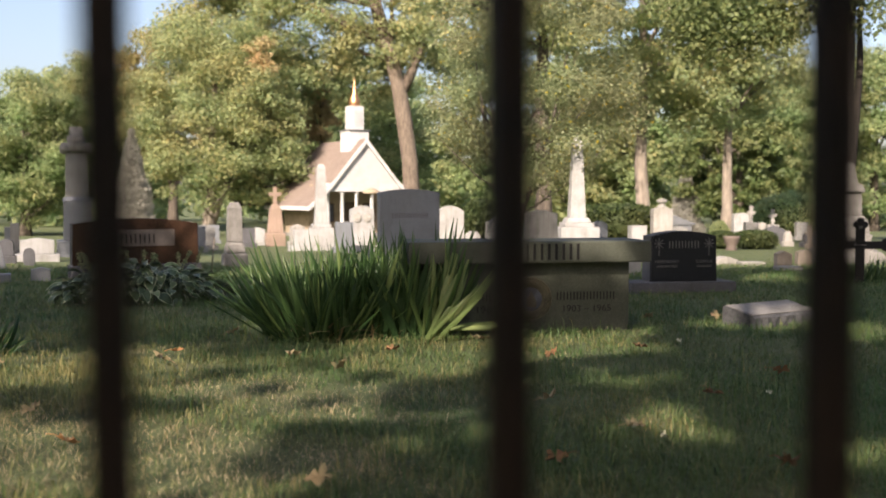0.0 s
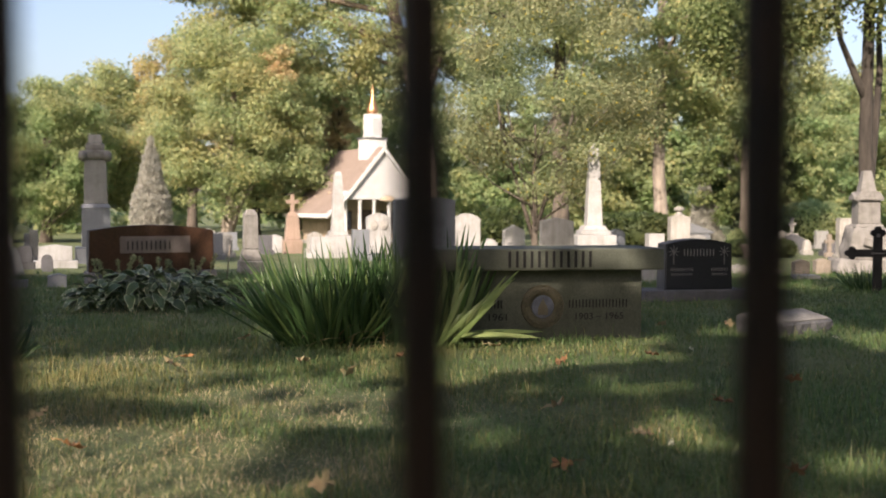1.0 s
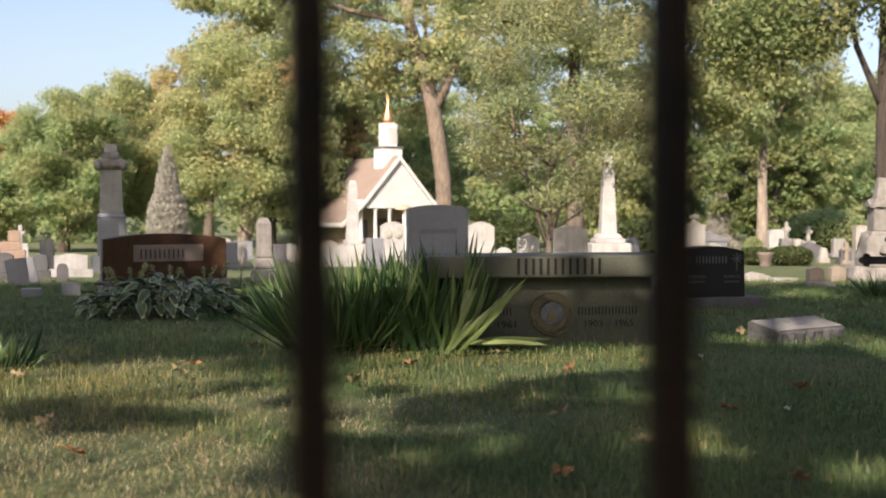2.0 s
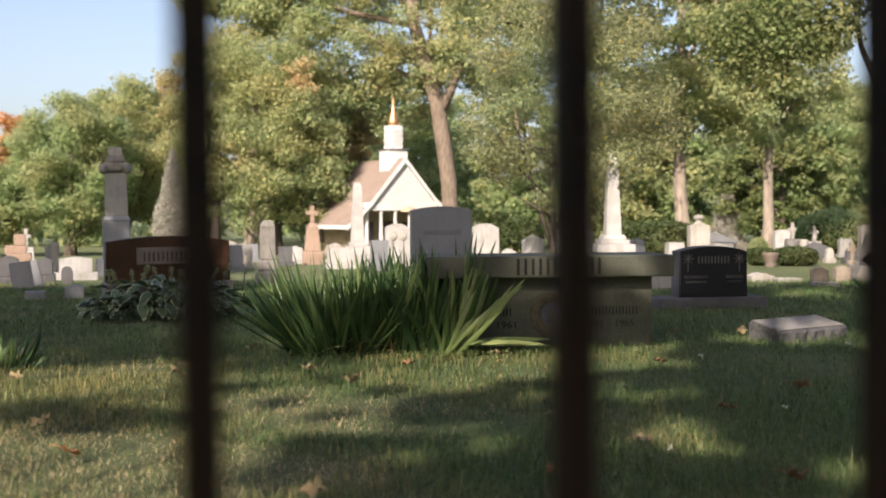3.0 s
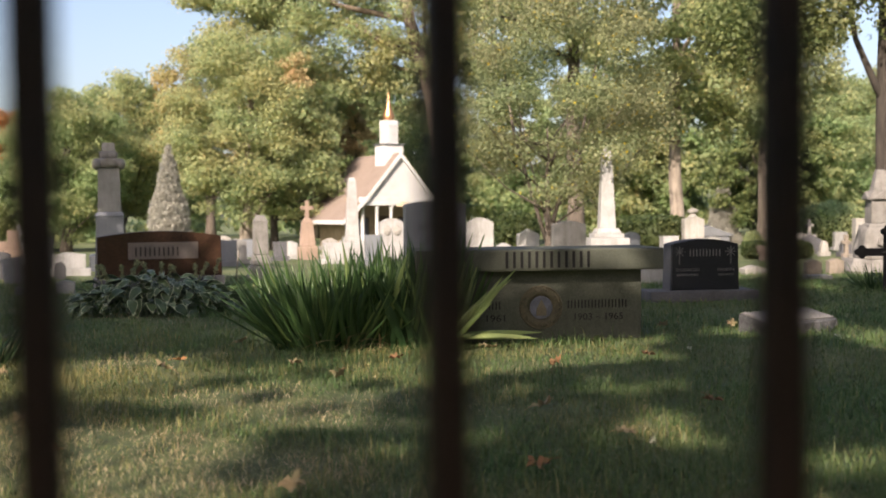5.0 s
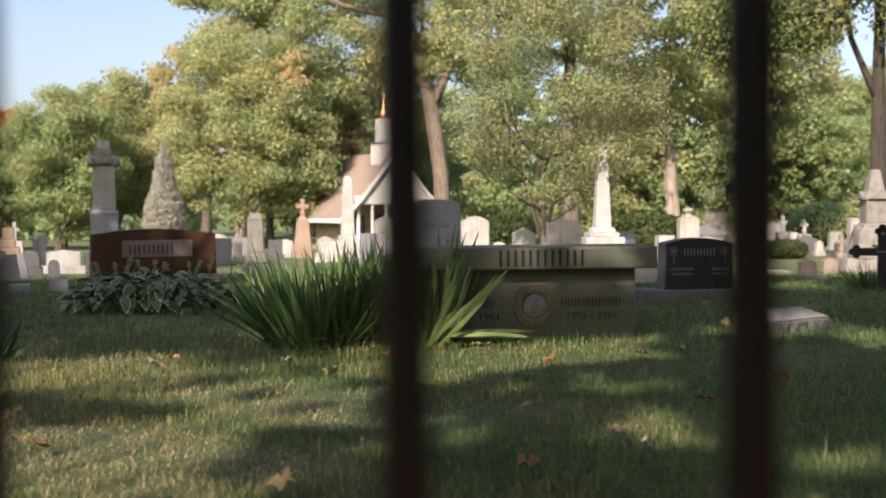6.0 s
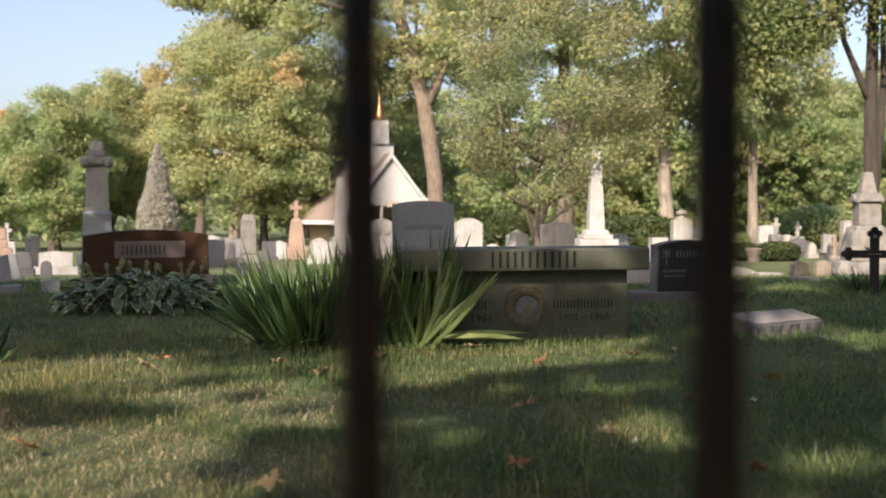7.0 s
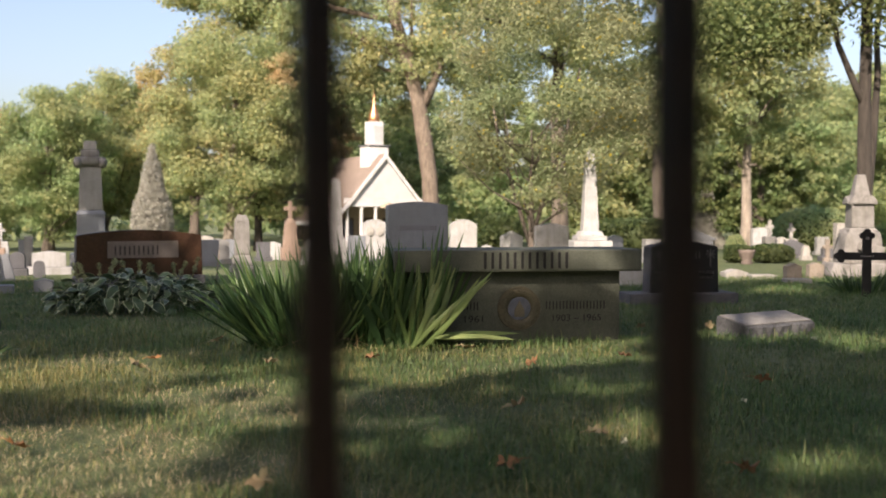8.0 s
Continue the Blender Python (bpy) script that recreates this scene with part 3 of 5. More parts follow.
for turn in (0, 90, 180, 270):
    part("corner_scroll", lathe([(0.02, -0.09), (0.075, -0.06), (0.085, 0.0), (0.075, 0.06), (0.02, 0.09)], 12), WEATHERED, cap, smooth=True, m=pose(0, 0, 0, 0, 0, turn + 45) @ pose(0.31, 0, 2.0))
    part("arch", prism([(-0.15, 0), (0.15, 0), (0.12, 0.08), (0.0, 0.14), (-0.12, 0.08)], 0.04, (0, -0.255, 1.98), 0.01), WEATHERED, cap, m=pose(0, 0, 0, 0, 0, turn))
part("neck_block", slab(0.34, 0.34, 0.15, (0, 0, 2.10), 0.05), WEATHERED, pil)
part("top_block", slab(0.25, 0.25, 0.17, (0, 0, 2.24), 0.02, (0.92, 0.92)), PALE_STONE, pil)

rp = thing("pillar_monument", 8.08, 12.65, -14, "pale weathered limestone monument with gabled cap", "monument", "monuments")
part("foot", rugged(0.92, 0.66, 0.24, (0, 0, -0.06), 3, 0.04, (0.9, 0.9)), WEATHERED, rp, smooth=True)
part("die", rugged(0.60, 0.50, 0.47, (0, 0, 0.15), 5, 0.035, (0.72, 0.78)), WEATHERED, rp, smooth=True)
part("name_scroll", slab(0.34, 0.05, 0.11, (0, -0.25, 0.32), 0.012), WEATHERED, rp, m=pose(0, 0, 0, 0, 14, 0) @ pose(-0.02, 0, 0.02))
part("moulding", slab(0.40, 0.38, 0.05, (0, 0, 0.61), 0.02, (0.85, 0.85)), WEATHERED, rp)
part("shaft", slab(0.30, 0.30, 0.32, (0, 0, 0.66), 0.012, (0.96, 0.96)), WEATHERED, rp)
part("cap", prism([(-0.165, 0), (0.165, 0), (0.18, 0.05), (0.11, 0.13), (-0.11, 0.13), (-0.18, 0.05)], 0.34, (0, 0, 0.97), 0.012), WEATHERED, rp)
for turn in (0, 90, 180, 270):
    part("gablet", prism([(-0.13, 0), (0.13, 0), (0.135, 0.03), (0.0, 0.11), (-0.135, 0.03)], 0.04, (0, -0.175, 0.98), 0.008), WEATHERED, rp, m=pose(0, 0, 0, 0, 0, turn))
part("top_block", slab(0.22, 0.22, 0.30, (0, 0, 1.08), 0.016, (0.52, 0.52)), WEATHERED, rp)

pk = thing("cross_monument", 0.71, 28.33, 4, "salmon pink granite monument topped with a cross", "monument", "monuments")
part("base", slab(0.54, 0.48, 0.42, (0, 0, -0.05), 0.03), PINK_STONE, pk)
part("die", slab(0.44, 0.38, 0.64, (0, 0, 0.37), 0.02, (0.72, 0.72)), PINK_STONE, pk)
part("shoulder", slab(0.33, 0.30, 0.14, (0, 0, 1.01), 0.02, (0.5, 0.5)), PINK_STONE, pk)
part("cross", prism([(-0.055, 0), (0.055, 0), (0.055, 0.24), (0.17, 0.24), (0.17, 0.35), (0.055, 0.35), (0.055, 0.5), (-0.055, 0.5), (-0.055, 0.35), (-0.17, 0.35), (-0.17, 0.24), (-0.055, 0.24)], 0.12, (0, 0, 1.13), 0.01), PINK_STONE, pk)

cm = thing("column_monument", -0.20, 14.48, 8, "weathered stone column monument with a broad foot", "monument", "monuments")
part("foot", slab(0.36, 0.32, 0.22, (0, 0, -0.05), 0.03, (0.92, 0.92)), WEATHERED, cm)
part("block", slab(0.29, 0.27, 0.16, (0, 0, 0.17), 0.04, (0.8, 0.8)), WEATHERED, cm)
part("shaft", slab(0.205, 0.205, 0.46, (0, 0, 0.33), 0.012, (0.93, 0.93)), WEATHERED, cm)
part("cap", slab(0.20, 0.20, 0.09, (0, 0, 0.79), 0.012, (0.55, 0.55)), WEATHERED, cm)

wo = thing("obelisk", 1.81, 26.04, 2, "slim white marble obelisk on a low base", "obelisk", "monuments")
part("base", slab(0.62, 0.58, 0.55, (0, 0, -0.05), 0.02), WHITE_STONE, wo)
part("plinth", slab(0.48, 0.44, 0.10, (0, 0, 0.50), 0.02), WHITE_STONE, wo)
part("shaft", slab(0.34, 0.32, 1.42, (0, 0, 0.60), 0.01, (0.62, 0.62)), WHITE_STONE, wo)
part("cap", slab(0.215, 0.2, 0.10, (0, 0, 2.02), 0.01, (0.6, 0.6)), WHITE_STONE, wo)

un = thing("urn_monument", 8.08, 19.03, -8, "pale stone tablet with an urn on top", "headstone", "headstones")
part("base", slab(0.52, 0.34, 0.25, (0, 0, -0.05), 0.02), PALE_STONE, un)
part("tablet", prism(tablet_outline(0.39, 0.70, "serp", 0.05), 0.26, (0, 0, 0.2)), PALE_STONE, un)
part("urn", lathe([(0.12, 0.88), (0.07, 0.91), (0.05, 0.95), (0.10, 0.98), (0.11, 1.02), (0.03, 1.06)], 16), PALE_STONE, un)

# ---- headstones in rows, near to far ----
ov = headstone(2.40, 21.90, 0.515, 0.86, 0.2, WHITE_STONE, "white marble headstone with two carved ovals", "arch", 0.1, 2, base=(0.62, 0.36, 0.12))
for dx in (-0.11, 0.11):
    part("carved_oval", lathe([(0.085, 0), (0.085, 0.02), (0.07, 0.03)], 20), PALE_STONE, ov, m=pose(dx, -0.10, 0.72, 90) @ Matrix.Diagonal((1, 1.25, 1, 1)))
def lawn_stone(x, y, w, h, t, mat, lab, top, rise, turn):
    low = h < 0.3
    headstone(x, y, w, h if low else h - 0.1, t, mat, lab, top, rise, turn, base=None if low else (w * 1.3, t * 1.6, 0.1))


lawn_stone(1.93, 20.96, 0.351, 0.62, 0.2, BLUE_GRANITE, "blue grey granite headstone with a flat top", "flat", 0, 4)
lawn_stone(1.36, 23.07, 0.743, 0.46, 0.3, WHITE_STONE, "low broad white marble headstone", "flat", 0, 4)
lawn_stone(4.29, 21.62, 0.588, 0.97, 0.2, WHITE_STONE, "white marble headstone with rounded shoulders", "arch", 0.12, 0)
lawn_stone(6.03, 24.39, 0.529, 0.74, 0.2, WHITE_STONE, "white marble headstone with a pointed top", "point", 0.13, 0)
lawn_stone(5.44, 24.49, 0.362, 0.40, 0.2, WHITE_STONE, "small white rounded headstone on the lawn", "arch", 0.1, 0)
lawn_stone(4.94, 16.86, 0.562, 0.80, 0.2, PALE_STONE, "pale grey squared headstone on the lawn", "serp", 0.05, 0)
lawn_stone(8.88, 24.93, 0.391, 0.64, 0.22, BLUE_GRANITE, "blue grey headstone with an arched top", "arch", 0.1, -3)
lawn_stone(8.34, 20.96, 0.343, 0.52, 0.3, WHITE_STONE, "short white stone block marker", "flat", 0, -3)
lawn_stone(4.20, 11.01, 0.385, 0.19, 0.2, WHITE_STONE, "low white flat topped stone", "flat", 0, 0)
lawn_stone(16.19, 31.40, 0.636, 0.92, 0.26, WHITE_STONE, "white squared marble headstone on the lawn", "serp", 0.04, -10)
lawn_stone(6.47, 13.06, 0.310, 0.10, 0.28, PALE_STONE, "low pale rounded grave marker", "serp", 0.04, -6)
lawn_stone(6.73, 12.81, 0.336, 0.03, 0.30, PALE_STONE, "flush pale stone grave marker", "flat", 0, -6)
lawn_stone(6.45, 11.44, 0.185, 0.22, 0.14, TAN_STONE, "small tan weathered headstone on the lawn", "serp", 0.03, -8)
lawn_stone(7.30, 12.41, 0.194, 0.20, 0.14, TAN_STONE, "small tan weathered headstone on the lawn", "serp", 0.03, -8)
lawn_stone(6.30, 11.06, 0.279, 0.05, 0.25, GRANITE, "low grey flat grave marker", "flat", 0, -8)
lawn_stone(13.19, 23.19, 0.195, 0.36, 0.15, PALE_STONE, "small pale rounded headstone on the lawn", "arch", 0.2, -10)
lawn_stone(13.87, 25.10, 0.542, 0.5, 0.3, DARK_ROUGH, "dark blue grey headstone with sloped shoulders", "point", 0.12, -10)
lawn_stone(13.25, 22.16, 0.401, 0.36, 0.2, DARK_ROUGH, "dark granite headstone on the lawn", "arch", 0.08, -10)
lawn_stone(11.30, 18.44, 0.267, 0.82, 0.22, PALE_STONE, "narrow grey headstone on the lawn", "flat", 0, -10)
lawn_stone(-3.45, 17.73, 0.531, 0.36, 0.22, WHITE_STONE, "broad white marble headstone on the lawn", "serp", 0.03, 12)
lawn_stone(-3.16, 15.66, 0.167, 0.24, 0.12, DARK_ROUGH, "small dark rounded headstone on the lawn", "arch", 0.09, 12)
lawn_stone(-2.48, 10.91, 0.191, 0.085, 0.2, BLUE_GRANITE, "low grey foot marker on the lawn", "flat", 0, 10)
lawn_stone(-2.12, 11.05, 0.189, 0.14, 0.16, BLUE_GRANITE, "low grey foot marker with worn corners", "serp", 0.02, 10)
lawn_stone(-3.72, 16.76, 0.232, 0.36, 0.2, DARK_ROUGH, "dark granite headstone with rounded top", "arch", 0.08, 10)
lawn_stone(-4.25, 19.87, 0.148, 0.62, 0.2, GRANITE, "narrow grey headstone on the lawn", "flat", 0, 10)
lawn_stone(-4.38, 19.89, 0.106, 0.55, 0.2, BLUE_GRANITE, "narrow grey headstone on the lawn", "flat", 0, 10)
lawn_stone(-4.02, 15.79, 0.284, 0.40, 0.22, DARK_ROUGH, "dark granite headstone on the lawn", "arch", 0.05, 12)
lawn_stone(-1.11, 22.43, 0.368, 0.55, 0.22, BLUE_GRANITE, "blue grey granite headstone on the lawn", "flat", 0, 6)
lawn_stone(-1.03, 24.44, 0.481, 0.58, 0.2, GRANITE, "grey granite headstone on the lawn", "arch", 0.08, 6)
lawn_stone(-0.03, 27.33, 0.361, 0.5, 0.22, DARK_ROUGH, "dark granite headstone on the lawn", "flat", 0, 4)
lawn_stone(0.24, 30.32, 0.435, 0.52, 0.22, WHITE_STONE, "white marble headstone on the lawn", "serp", 0.06, 4)
lawn_stone(-1.74, 30.62, 0.502, 0.7, 0.22, PALE_STONE, "pale stone headstone on the lawn", "arch", 0.08, 6)
lawn_stone(6.53, 33.43, 0.417, 0.6, 0.22, PALE_STONE, "pale stone headstone on the lawn", "arch", 0.08, 0)
lawn_stone(-1.15, 34.58, 0.341, 0.6, 0.22, BLUE_GRANITE, "blue grey granite headstone on the lawn", "flat", 0, 6)
lawn_stone(1.40, 30.15, 0.435, 0.6, 0.22, PALE_STONE, "pale stone headstone on the lawn", "serp", 0.08, 6)
lawn_stone(10.06, 22.70, 0.401, 0.5, 0.25, GRANITE, "grey granite headstone on the lawn", "serp", 0.05, -5)
lawn_stone(17.03, 31.67, 0.379, 0.6, 0.22, PALE_STONE, "pale stone headstone on the lawn", "arch", 0.1, -8)
lawn_stone(18.39, 31.44, 0.417, 0.6, 0.22, GRANITE, "grey granite headstone on the lawn", "flat", 0, -8)
for dx, tilt in ((0, -8), (1, -14)):
    x0, y0 = (-3.33, 13.87) if dx == 0 else (-3.35, 14.48)
    headstone(x0, y0, 0.26, 0.34, 0.08, BLUE_GRANITE, "leaning worn grey marble headstone", "flat", 0, 12, lean=(-6, tilt))


def stone_cross(x, y, h, mat, label, turn, die=True):
    s = thing("cross_monument", x, y, turn, label, "monument", "monuments")
    b = h * 0.55 if die else h * 0.2
    part("base", slab(h * 0.42, h * 0.32, b + 0.05, (0, 0, -0.05), 0.02, (0.8, 0.8)), mat, s)
    k = h - b
    part("cross", prism([(-0.1 * k, 0), (0.1 * k, 0), (0.1 * k, 0.5 * k), (0.25 * k, 0.5 * k), (0.25 * k, 0.68 * k), (0.1 * k, 0.68 * k), (0.1 * k, k), (-0.1 * k, k), (-0.1 * k, 0.68 * k), (-0.25 * k, 0.68 * k), (-0.25 * k, 0.5 * k), (-0.1 * k, 0.5 * k)], 0.1, (0, 0, b), 0.01), mat, s)
    return s


stone_cross(15.21, 28.94, 1.1, PALE_STONE, "pale stone cross on a tall die", -10)
stone_cross(14.34, 26.04, 0.95, PALE_STONE, "pale stone cross on a tapered die", -10)
stone_cross(12.10, 20.33, 0.5, TAN_STONE, "small tan stone cross on the lawn", -10, False)
stone_cross(-6.08, 25.20, 0.98, WHITE_STONE, "white marble cross on a tapered die", 12)
pb = thing("cross_monument", -5.72, 23.13, 12, "stacked salmon pink granite block monument", "monument", "monuments")
part("base", slab(0.5, 0.4, 0.45, (0, 0, -0.05), 0.02), PINK_STONE, pb)
part("crossbar", slab(0.44, 0.24, 0.18, (-0.06, 0, 0.40), 0.02), PINK_STONE, pb)
part("top_block", slab(0.24, 0.24, 0.24, (0.02, 0, 0.58), 0.02), PINK_STONE, pb)

# ---- planter and clipped hedges ----
po = thing("planter", 9.73, 19.31, 0, "dull terracotta planter bowl beside the hedge", "planter")
part("bowl", lathe([(0.10, -0.02), (0.12, 0.03), (0.09, 0.08), (0.14, 0.15), (0.165, 0.25), (0.175, 0.29), (0.14, 0.29), (0.12, 0.26)], 20), TERRACOTTA, po, smooth=True)


def bush(x, y, rx, ry, h, n, leaf, mat, seed, label, name="hedge", category="hedge", box=0.0):
    rng = np.random.default_rng(seed)
    t = thing(name, x, y, -9, label, category, "shrubs")
    d = rng.normal(size=(n, 3))
    d /= np.linalg.norm(d, axis=1)[:, None]
    if box:
        d = np.sign(d) * np.abs(d) ** box
    r = rng.normal(0.93, 0.07, n)[:, None]
    p = d * r * np.array([rx, ry, h * 0.5]) + np.array([0, 0, h * 0.5])
    p[:, 2] = np.maximum(p[:, 2], 0.02)
    part("leaves", leaf_cloud("leaves", p, leaf * rng.uniform(0.6, 1.4, n), mat, rng), None, t)
    bm = bmesh.new()
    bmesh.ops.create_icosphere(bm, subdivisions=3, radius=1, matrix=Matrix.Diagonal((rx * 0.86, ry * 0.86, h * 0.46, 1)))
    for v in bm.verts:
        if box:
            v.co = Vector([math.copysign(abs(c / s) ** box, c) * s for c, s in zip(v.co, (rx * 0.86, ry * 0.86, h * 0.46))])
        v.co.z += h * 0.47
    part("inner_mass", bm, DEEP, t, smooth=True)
    return t


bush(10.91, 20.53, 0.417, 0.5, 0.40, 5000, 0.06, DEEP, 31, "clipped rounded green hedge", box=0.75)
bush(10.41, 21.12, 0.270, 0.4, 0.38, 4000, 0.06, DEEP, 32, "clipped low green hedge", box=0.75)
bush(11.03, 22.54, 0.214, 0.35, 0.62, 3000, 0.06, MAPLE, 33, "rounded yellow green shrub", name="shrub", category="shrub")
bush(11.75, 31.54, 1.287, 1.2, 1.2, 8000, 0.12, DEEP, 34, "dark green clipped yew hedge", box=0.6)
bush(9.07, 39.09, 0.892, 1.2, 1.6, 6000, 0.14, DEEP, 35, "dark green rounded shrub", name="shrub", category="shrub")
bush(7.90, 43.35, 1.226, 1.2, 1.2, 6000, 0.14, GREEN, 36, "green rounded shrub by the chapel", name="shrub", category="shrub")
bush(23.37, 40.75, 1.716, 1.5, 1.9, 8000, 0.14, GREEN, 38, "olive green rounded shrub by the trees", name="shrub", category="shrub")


# ---- chapel ----
def chapel():
    c = thing("chapel", 6.44, 57.71, 21.5, "small white chapel with a brown shingle roof and copper spire", "chapel", z=-1.30)
    prof = [(0.0, 5.46), (1.98, 3.15), (2.95, 2.15), (3.65, 1.62)]
    n = 5.7
    thick = 0.16
    for s in (-1, 1):
        bm = bmesh.new()
        up = [[bm.verts.new((s * x, y, z)) for x, z in prof] for y in (-0.35, n)]
        lo = [[bm.verts.new((s * x, y, z - thick)) for x, z in prof] for y in (-0.35, n)]
        for i in range(3):
            bm.faces.new((up[0][i], up[0][i + 1], up[1][i + 1], up[1][i]))
            bm.faces.new((lo[0][i], lo[0][i + 1], lo[1][i + 1], lo[1][i]))
            for k in (0, 1):
                bm.faces.new((up[k][i], up[k][i + 1], lo[k][i + 1], lo[k][i]))
        bm.faces.new((up[0][3], lo[0][3], lo[1][3], up[1][3]))
        roof = part("roof", bm, SHINGLE, c, "brown asphalt shingle roof slope")
        bm = bmesh.new()
        for i in range(3):
            (x0, z0), (x1, z1) = prof[i], prof[i + 1]
            q = [(x0, z0 + 0.02), (x1, z1 + 0.02), (x1, z1 - 0.24), (x0, z0 - 0.28)]
            f = [bm.verts.new((s * x, -0.42, z)) for x, z in q]
            g = [bm.verts.new((s * x, -0.35, z)) for x, z in q]
            bm.faces.new(f); bm.faces.new(g[::-1])
            for k in range(4):
                bm.faces.new((f[k], f[(k + 1) % 4], g[(k + 1) % 4], g[k]))
        part("fascia", bm, WHITE_PAINT, roof, "white painted rake board")
        part("eave_board", slab(0.06, n + 0.35, 0.22, (s * 3.67, n / 2 - 0.17, 1.42), 0.01), WHITE_PAINT, roof, "white painted eave board")
    inner = [(-x, z - 0.2) for x, z in prof[::-1] if x] + [(x, z - 0.2) for x, z in prof]
    inner = [(x, z) for x, z in inner if z > 2.6]
    lowx = max(x for x, z in inner)
    outline = [(-lowx, 2.6)] + [p for p in inner if True] + [(lowx, 2.6)]
    gab = part("gable", prism(outline, 0.14, (0, -0.14, 0), 0), WHITE_PAINT, c, "white boarded gable")
    for i in range(11):
        z = 2.95 + i * 0.22
        half = (5.2 - z) / 2.31 * 1.98 - 0.12
        if half > 0.15:
            part("clapboard", slab(half * 2, 0.02, 0.20, (0, -0.22, z), 0.004), WHITE_PAINT, gab)
    part("beam", slab(4.95, 0.3, 0.46, (0, -0.09, 2.46), 0.015), WHITE_PAINT, c, "white porch beam")
    col = finish(lathe([(0.15, -0.1), (0.15, 0.12), (0.11, 0.16), (0.095, 2.3), (0.14, 2.36), (0.14, 2.47)], 16), "column", WHITE_PAINT, True)
    for x in (-2.3, -1.4, -0.5, 0.5, 1.4, 2.3):
        part("column", col, None, c, m=pose(x, -0.06, 0))
    part("porch_wall", slab(4.75, 0.15, 3.0, (0, 2.0, -0.1), 0), TAN_WALL, c, "tan stucco wall")
    d = part("door", slab(1.1, 0.08, 1.9, (0, 1.90, -0.05), 0.01), DARK_WOOD, c, "dark stained wooden door")
    for x in (-1.35, 1.35):
        w = part("window", slab(0.8, 0.08, 1.1, (x, 1.90, 0.7), 0.01), DARK_WOOD, c)
        part("pane", slab(0.66, 0.02, 0.94, (x, 1.86, 0.78), 0), ENAMEL_BLUE, w)
    for s in (-1, 1):
        part("side_wall", slab(0.18, n - 2.1, 2.75, (s * 2.38, 2.0 + (n - 2.1) / 2, -0.1), 0), TAN_WALL, c, "tan stucco wall")
    part("back_wall", prism([(-2.38, -0.1), (2.38, -0.1), (2.38, 2.5), (1.95, 2.95), (0, 5.2), (-1.95, 2.95), (-2.38, 2.5)], 0.15, (0, n - 0.2, 0), 0), TAN_WALL, c)
    part("floor_slab", slab(5.3, n + 0.6, 0.40, (0, n / 2, -0.36), 0.02), GRANITE, c)
    st = part("steeple", slab(1.22, 1.22, 1.95, (0, 1.1, 4.0), 0.02), WHITE_PAINT, c, "white boarded steeple")
    part("ledge", slab(1.40, 1.40, 0.06, (0, 1.1, 5.95), 0.01), GREY_ROOF, st)
    part("lantern", slab(0.80, 0.80, 1.36, (0, 1.1, 6.01), 0.02), WHITE_PAINT, st)
    for i in range(7):
        part("louvre", slab(0.5, 0.05, 0.1, (0, 0.69, 6.2 + i * 0.14), 0.01), WHITE_PAINT, st)
        part("louvre", slab(0.05, 0.5, 0.1, (-0.41, 1.1, 6.2 + i * 0.14), 0.01), WHITE_PAINT, st)
    part("spire", lathe([(0.20, 7.34), (0.31, 7.43), (0.345, 7.56), (0.30, 7.76), (0.20, 8.02), (0.12, 8.28), (0.07, 8.62), (0.02, 9.1)], 20, (0, 1.1, 0)), COPPER, st, "bright copper spire", True)
    lp = thing("lamp_post", 4.73, 39.76, 0, "slim pale lamp post with a flat shade", "lamp post")
    part("post", lathe([(0.05, -0.1), (0.04, 1.75), (0.03, 1.8)], 10), WHITE_PAINT, lp)
    part("shade", lathe([(0.03, 1.78), (0.33, 1.84), (0.30, 1.95), (0.10, 2.03), (0.02, 2.05)], 18), TAN_WALL, lp)


chapel()
sh = thing("shed", 24.74, 56.98, -20, "far grey shed with a low pitched roof", "shed")
part("wall", slab(2.3, 3.0, 0.9, (0, 0, -0.3), 0.02), GREY_ROOF, sh)
part("roof", prism([(-1.35, 0), (1.35, 0), (1.35, 0.09), (0, 0.62), (-1.35, 0.09)], 3.2, (0, 0, 0.58), 0.02), GREY_ROOF, sh)

# ---- trees in view ----
tree(9.93, 62.24, 19, 0.56, (-4.9, 2.2, 14.6, 11.6, 4.0, 6.3), 101000, 0.22, MAPLE, 1, "large maple with yellowing leaves behind the chapel", MID_BARK, blobs=190, clump=0.25, bare=0.7, forks=9, taper=0.4,
     line=((0, 0, -0.1), (0, 0, 2.0), (-0.1, 0, 4.5), (-0.45, 0, 7.0), (-0.8, 0, 9.2), (-1.25, 0, 10.8), (-1.7, 0, 12.4), (-2.2, 0, 14.0), (-2.5, 0, 16.0)),
     stems=((0.30, (-0.5, 0, 9.0), (0.1, 0, 10.2), (0.6, 0.1, 11.6), (0.9, 0.2, 13.4), (1.2, 0.2, 15.0)), (0.22, (-1.3, 0, 11.3), (-2.6, 0.2, 12.2), (-4.2, 0.2, 12.9), (-5.8, 0, 13.8))))
broad_maple = tree(-2.26, 61.0, 13, 0.36, (0.3, 0, 7.2, 5.2, 3.8, 5.8), 64000, 0.18, MAPLE, 2, "broad maple turning yellow green", PALE_BARK, blobs=120, clump=0.23, bare=0.2, bend=(0.5, 0), stems=((0.22, (0, 0, 0.4), (0.5, 0, 1.8), (1.2, 0, 3.6), (1.9, 0, 5.6)),))
wrng = np.random.default_rng(25)
